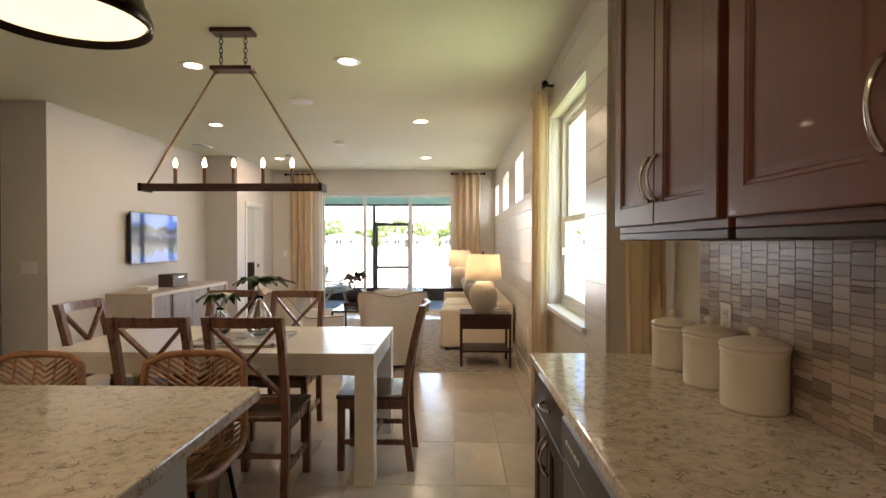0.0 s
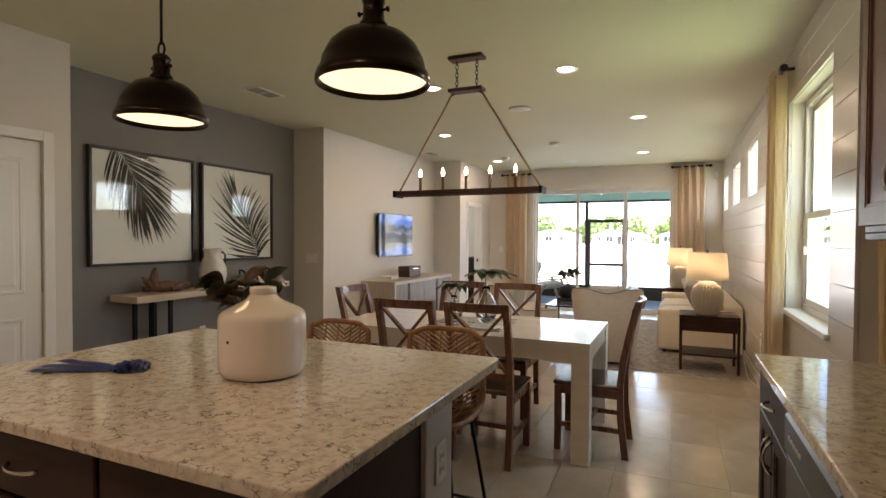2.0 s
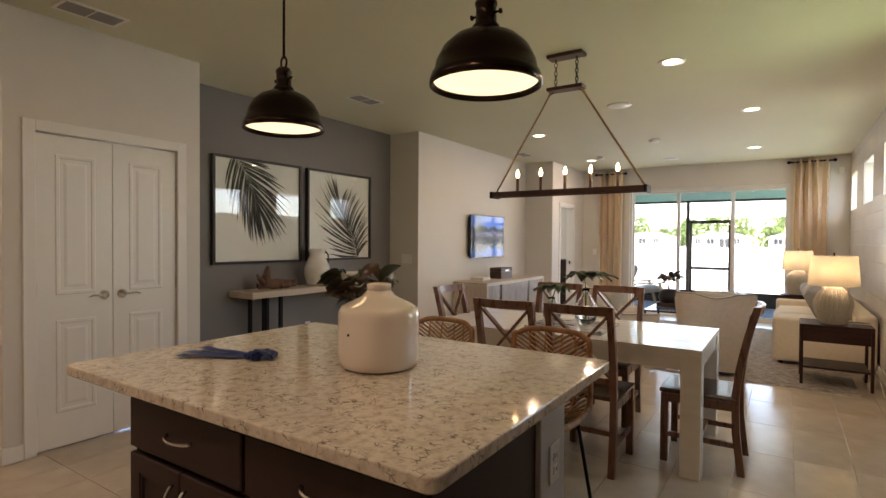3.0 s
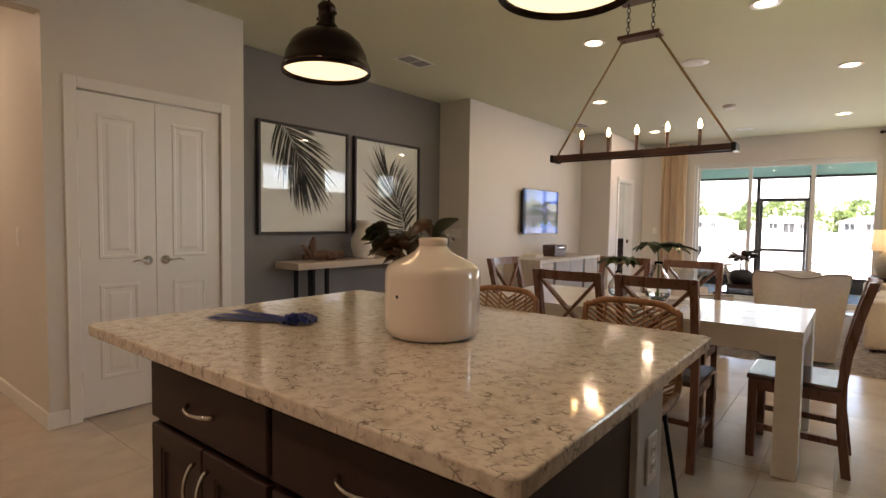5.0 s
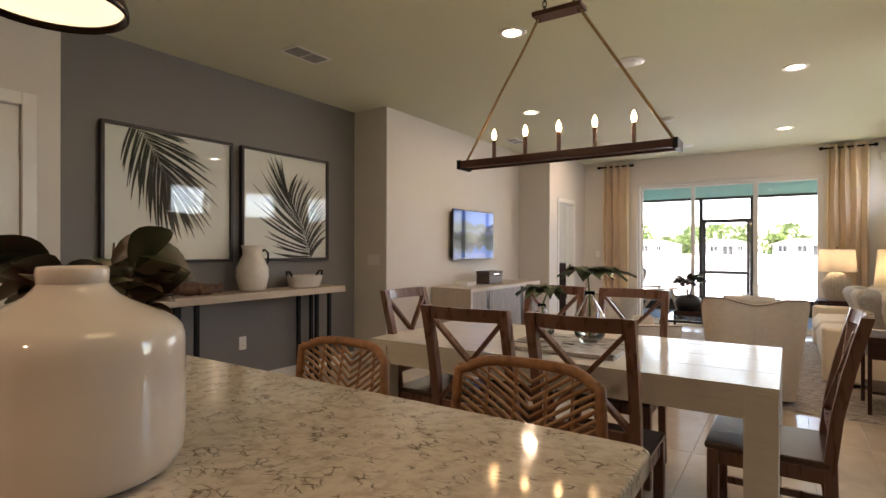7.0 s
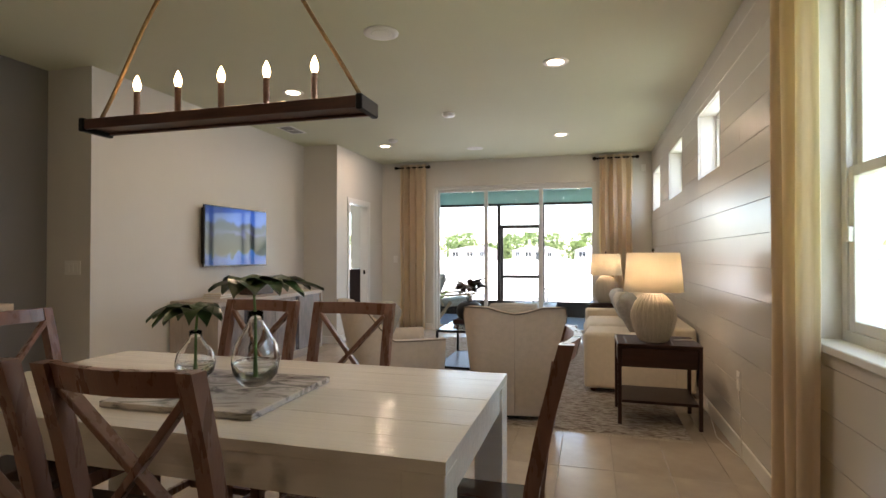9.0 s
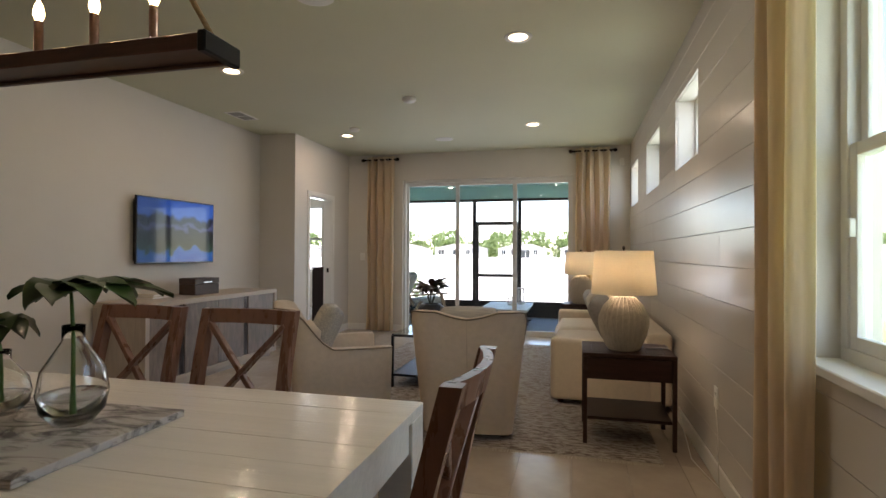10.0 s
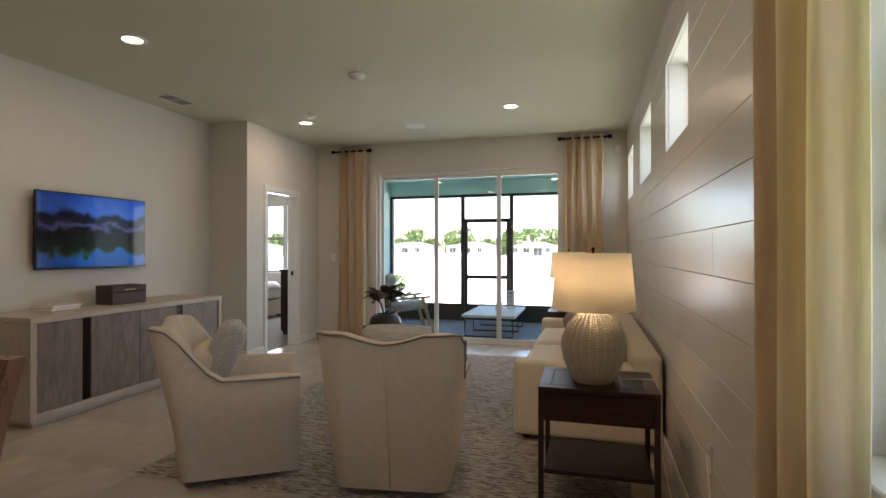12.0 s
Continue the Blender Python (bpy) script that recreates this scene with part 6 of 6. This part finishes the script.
LAMPW = 1.35
end_table(pose(0.474, 5.79, 0), 0.56, 0.46, "dark walnut end table with drawer and lower shelf")
end_table(pose(0.25, 8.99, 0), 0.50, 0.42, "dark walnut end table beyond the sofa")
table_lamp(0.455, 5.75, 0.585)
table_lamp(0.22, 8.96, 0.585)
CORD = material("white_cord", (0.75, 0.72, 0.66), 0.5)
solid("lamp_cord", tube([(0.60, 5.79, 0.592), (0.74, 5.83, 0.592), (0.765, 5.77, 0.57), (0.775, 5.68, 0.25), (0.81, 5.45, 0.012), (0.845, 5.20, 0.010), (0.855, 5.03, 0.03), (0.875, 5.15, 0.30), (0.878, 5.22, 0.45)], 0.003, 6), CORD, "white lamp cord trailing to the wall outlet", "cord")

# coffee table with plant
t = thing("coffee_table", pose(-1.02, 6.98, 0.012), "low black metal coffee table with a glass top", "table")
for sx in (-1, 1):
    for sy in (-1, 1):
        part("leg", cube(sx * 0.42 - 0.011, sx * 0.42 + 0.011, sy * 0.42 - 0.011, sy * 0.42 + 0.011, 0, 0.46), BLACKM, t)
for z in (0.10, 0.45):
    for s in (-1, 1):
        part("rail", cube(-0.409, 0.409, s * 0.42 - 0.010, s * 0.42 + 0.010, z, z + 0.02), BLACKM, t)
        part("rail", cube(s * 0.42 - 0.010, s * 0.42 + 0.010, -0.409, 0.409, z, z + 0.02), BLACKM, t)
part("shelf", cube(-0.409, 0.409, -0.409, 0.409, 0.105, 0.118), WALNUT, t)
part("glass_top", cube(-0.425, 0.425, -0.425, 0.425, 0.471, 0.479), GLASS, t)
t = thing("tray", pose(-1.12, 7.14, 0.492), "dark wooden tray on the coffee table", "tray")
part("bottom", cube(-0.26, 0.26, -0.20, 0.20, 0, 0.012), WALNUT, t)
for a, b, c, d in ((-0.26, 0.26, -0.20, -0.185), (-0.26, 0.26, 0.185, 0.20), (-0.26, -0.245, -0.185, 0.185), (0.245, 0.26, -0.185, 0.185)):
    part("side", cube(a, b, c, d, 0.012, 0.05, 0.002), WALNUT, t)
POT = material("matte_black_pot", (0.012, 0.012, 0.014), 0.35, vary=0.1)
t = thing("potted_plant", pose(-1.26, 7.20, 0.505), "dark leafy plant in a round black pot", "plant")
part("pot", lathe([(0, 0), (0.08, 0), (0.13, 0.05), (0.145, 0.11), (0.125, 0.17), (0.09, 0.20), (0.08, 0.20), (0.08, 0.17), (0, 0.17)], 36), POT, t)
sprig(t, (0, 0, 0.16), 8, 5, 0.12, 11, 0.13, DKLEAF, 0.22)

# ---- lanai and bedroom things ----
TEAK = material("teak", (0.40, 0.28, 0.18), 0.6, vary=0.3, scale=6, stretch=(5, 5, 1))
ZINC = material("pale_stone_top", (0.62, 0.60, 0.56), 0.5, vary=0.1)
t = thing("outdoor_table", pose(-0.97, 11.08, -0.012), "low outdoor table with a pale top on black metal frames", "table")
part("tabletop", cube(-0.39, 0.39, -0.66, 0.66, 0.29, 0.33, 0.003), ZINC, t)
for y in (-0.60, 0.0, 0.60):
    part("frame", tube([(-0.35, y, 0.29), (-0.35, y, 0.012), (0.35, y, 0.012), (0.35, y, 0.29)], 0.012, 6), BLACKM, t)
for dx in (-0.07, 0.09):
    t = thing("lantern", pose(-0.86 + dx, 11.3 + dx, 0.318), "white lattice lantern on the outdoor table", "lantern", "lanterns on the lanai")
    for z in (0, 0.19 + dx):
        part("ring", lathe([(0.055, z), (0.062, z), (0.062, z + 0.012), (0.055, z + 0.012), (0.055, z)], 20), ZINC, t)
    for k in range(14):
        a = 0.4488 * k
        part("bar", beam((0.058 * math.cos(a), 0.058 * math.sin(a), 0.012), (0.058 * math.cos(a + 0.9), 0.058 * math.sin(a + 0.9), 0.19 + dx), 0.006, 0.006), ZINC, t)
t = thing("outdoor_chair", pose(-2.42, 10.95, -0.012, 0, 0, -60), "teak lounge chair with pale woven cushions", "chair")
for s in (-1, 1):
    part("frame_leg", beam((s * 0.32, 0.38, 0), (s * 0.32, 0.22, 0.52), 0.035, 0.05), TEAK, t)
    part("frame_leg", beam((s * 0.32, -0.42, 0), (s * 0.32, -0.12, 0.40), 0.035, 0.05), TEAK, t)
    part("arm_rest", beam((s * 0.32, -0.38, 0.50), (s * 0.32, 0.34, 0.54), 0.06, 0.03, 0.004), TEAK, t)
    part("back_post", beam((s * 0.28, -0.25, 0.32), (s * 0.28, -0.50, 0.86), 0.03, 0.04), TEAK, t)
for k in range(5):
    part("slat", beam((-0.28, -0.28 - 0.05 * k, 0.40 + 0.105 * k), (0.28, -0.28 - 0.05 * k, 0.40 + 0.105 * k), 0.05, 0.015), TEAK, t)
part("seat_cushion", cushion(0.58, 0.60, 0.13, 0.2, 8, pose(0, 0.04, 0.38, 6, 0, 0)), STRIPE, t)
part("back_cushion", cushion(0.56, 0.52, 0.16, 0.4, 8, pose(0, -0.31, 0.66, 66, 0, 0)), STRIPE, t)
t = thing("wall_basket", pose(LX0 + 0.004, 11.0, 1.20, 0, 90, 0), "round woven basket hung on the lanai wall", "ornament")
bm = bmesh.new()
for k in range(9):
    r = 0.05 + 0.035 * k
    tube([(r * math.cos(a), r * math.sin(a), 0.012 + 0.05 * (k / 8) ** 2) for a in (i * 0.2618 for i in range(24))], 0.012, 5, bm, closed=True)
part("weave", bm, RATTAN_L, t)
t = thing("shrub", pose(-3.5, 13.3, -0.14), "green shrub outside the screen", "shrub")
bm = bmesh.new()
rnd = random.Random(21)
for k in range(420):
    a, rr, zz = rnd.uniform(0, 6.28), rnd.uniform(0, 1) ** 0.5, rnd.uniform(0, 1)
    b = Vector((0.45 * rr * math.cos(a) * (1.1 - 0.6 * zz), 0.45 * rr * math.sin(a) * (1.1 - 0.6 * zz), 0.1 + 0.75 * zz))
    leaf(bm, b, b + Vector((rnd.uniform(-0.1, 0.1), rnd.uniform(-0.1, 0.1), rnd.uniform(0.0, 0.1))), 0.022, 0.01)
part("foliage", bm, LEAF, t)
part("stem", tube([(0, 0, 0), (0.02, 0, 0.2), (0, 0.02, 0.5)], [0.02, 0.015, 0.008], 6), BARK, t)
copy_thing(t, pose(2.2, 4.3, -0.02))
# bedroom
LINEN = material("white_bedding", (0.72, 0.69, 0.65), 0.95, vary=0.1, scale=10, bump=0.2, bump_scale=60)
t = thing("bed", pose(-5.95, 11.1, 0.004), "made bed with pale upholstered base and bedding", "bed")
part("base", cube(-0.9, 0.75, -0.8, 0.8, 0.05, 0.34, 0.03, 3), FABRIC, t)
part("mattress", cube(-0.88, 0.72, -0.78, 0.78, 0.34, 0.52, 0.06, 4), LINEN, t)
part("duvet", cushion(1.5, 1.66, 0.26, 0.2, 12, pose(0.0, 0, 0.54)), LINEN, t)
for x in (-0.8, 0.66):
    for y in (-0.7, 0.7):
        part("leg", cube(x - 0.03, x + 0.03, y - 0.03, y + 0.03, 0, 0.05), ESPRESSO, t)
t = thing("dresser", pose(-3.75, 10.4, 0.004), "tall dark wood dresser in the bedroom", "dresser")
part("body", cube(-0.24, 0.22, -0.55, 0.55, 0.05, 0.94, 0.004), ESPRESSO_D, t)
part("top", cube(-0.26, 0.22, -0.57, 0.57, 0.94, 0.97, 0.003), ESPRESSO_D, t)
for k in range(3):
    part("drawer", cube(-0.26, -0.241, -0.53, 0.53, 0.08 + k * 0.285, 0.35 + k * 0.285, 0.004), ESPRESSO_D, t)
for y in (-0.5, 0.5):
    part("leg", cube(-0.22, 0.20, y - 0.03, y + 0.03, 0, 0.05), ESPRESSO_D, t)

# Unseen overhang, added to block direct sun from the window reveal and sill.
structure("eave", cube(1.22, 1.80, -1.0, 10.0, 2.78, 2.92, 0.01), TRIM, "unseen white eave added to keep sun off the side windows", "eave")

# ---- green beside the house ----
structure("lawn", cube(1.35, 9.0, -3, 14, -0.14, -0.03), GRASS, "green lawn beside the house", "lawn")
t = thing("neighbour_house", pose(9.0, 0, -0.14), "pale neighbouring house across the side lawn", "house")
part("wall", cube(0, 8, -8, 3.2, 0, 3.0), HOUSEW, t)
bm = bmesh.new()
q = [bm.verts.new(c) for c in ((-0.6, -8.6, 3.0), (8.6, -8.6, 3.0), (8.6, 3.8, 3.0), (-0.6, 3.8, 3.0), (4, -4.5, 5.2), (4, 0.0, 5.2))]
for f in ((0, 1, 4), (1, 2, 5, 4), (2, 3, 5), (3, 0, 4, 5), (3, 2, 1, 0)):
    bm.faces.new([q[i] for i in f])
part("roof", bm, ROOFM, t)
part("window", cube(-0.05, 0.0, 0.4, 1.6, 1.0, 2.3), DARKG, t)

# ---- pieces: shiplap boards, floor tiles, backsplash tiles ----


def board_mesh(name, w, h, t, mat):
    return mesh_of(name, cube(0, t, 0, w, 0, h, 0.0010), mat)


PITCH, ZB = 0.1835, 0.0495
holes = [(W0, W1, WZ0 - 0.028, WZ1)] + [(a, b, CZ0, CZ1) for a, b in CLER]
rnd = random.Random(4)
for k in range(15):
    z0 = ZB + k * PITCH
    z1 = min(z0 + PITCH, CEIL)
    joints = sorted({YS, BW, (5.18, 7.7, 6.3, 3.5)[(k + 2) % 4]})
    spans = []
    for a, b in zip(joints, joints[1:]):
        cut = [(a, b)]
        for h0, h1, g0, g1 in holes:
            if g0 < z1 - 0.004 and g1 > z0 + 0.004:
                cut = [p for c0, c1 in cut for p in ((c0, min(c1, h0)), (max(c0, h1), c1)) if p[1] - p[0] > 0.02]
                # strips left above or below the opening within this board
                for s0, s1 in ((z0, g0), (g1, z1)):
                    if s1 - s0 > 0.012:
                        c0, c1 = max(a, h0), min(b, h1)
                        if c1 - c0 > 0.02:
                            piece("board", board_mesh("board", c1 - c0 - 0.001, s1 - s0 - 0.002, 0.018, SHIP), wall_right, pose(RW, c0, s0 + 0.001))
        spans += cut
    for a, b in spans:
        piece("board", board_mesh("board", b - a - 0.0016, z1 - z0 - 0.0022, 0.018, SHIP), wall_right, pose(RW, a + 0.0008, z0 + 0.0011))

TW, TL = 0.303, 0.645
tile_me = mesh_of("tile", cube(0.0012, TW - 0.0012, 0.0012, TL - 0.0012, -0.006, 0.0, 0.001), TILE)
rest = bmesh.new()
for i in range(-22, 4):
    for j in range(-10, 10):
        x, y = -0.175 + i * TW, 3.43 + j * TL
        if x + TW < -4.25 and not -1.3 < y < 0.7:
            continue
        if y < -2.6 or y + TL > BW + 0.35 or x < -6.95:
            continue
        x1, y1 = min(x + TW, KW), min(y + TL, BW + 0.08)
        if -3.2 < x < 1 and 1.0 < y < 9.0 and not (RX0 < x < RX1 - TW and RY0 + 0.1 < y < RY1 - TL) or (-4.3 < x < -3.0 and y > -0.5):
            piece("tile", tile_me, floor, pose(x, y, 0.0))
        else:
            box(rest, x + 0.0012, x1 - 0.0012, y + 0.0012, y1 - 0.0012, -0.006, 0.0, 0.001)
tagged(part("tile_field", rest, TILE, floor), kind="stuff")

BS = [material("glass_tile_" + n, c, 0.28, vary=0.12, scale=9, stretch=(1, 0.5, 4)) for n, c in (("cream", (0.46, 0.37, 0.29)), ("sand", (0.35, 0.27, 0.205)), ("taupe", (0.26, 0.195, 0.155)), ("grey", (0.33, 0.275, 0.23)), ("ivory", (0.48, 0.40, 0.325)), ("brown", (0.21, 0.145, 0.105)))]
splash = structure("backsplash", cube(KW - 0.008, KW, -0.8, 1.90, CT, 1.40), material("mosaic_grout", (0.27, 0.22, 0.175), 0.9, scale=20), "mixed stone and glass mosaic backsplash", "backsplash")
rnd = random.Random(12)
y = 1.90
while y > 0.35:
    w = rnd.choice((0.060, 0.072, 0.084))
    z = CT + 0.002
    while z < 1.396:
        h = rnd.choice((0.014, 0.022, 0.022, 0.034))
        h = min(h, 1.398 - z)
        if h > 0.006:
            piece("mosaic_tile", mesh_of("mosaic_tile", cube(0, 0.004 + rnd.uniform(0, 0.002), 0, w - 0.0015, 0, h - 0.0015, 0.0006), BS[rnd.choices(range(6), (5, 4, 2, 4, 5, 1))[0]]), splash, pose(KW - 0.014, y - w, z))
        z += h
    y -= w
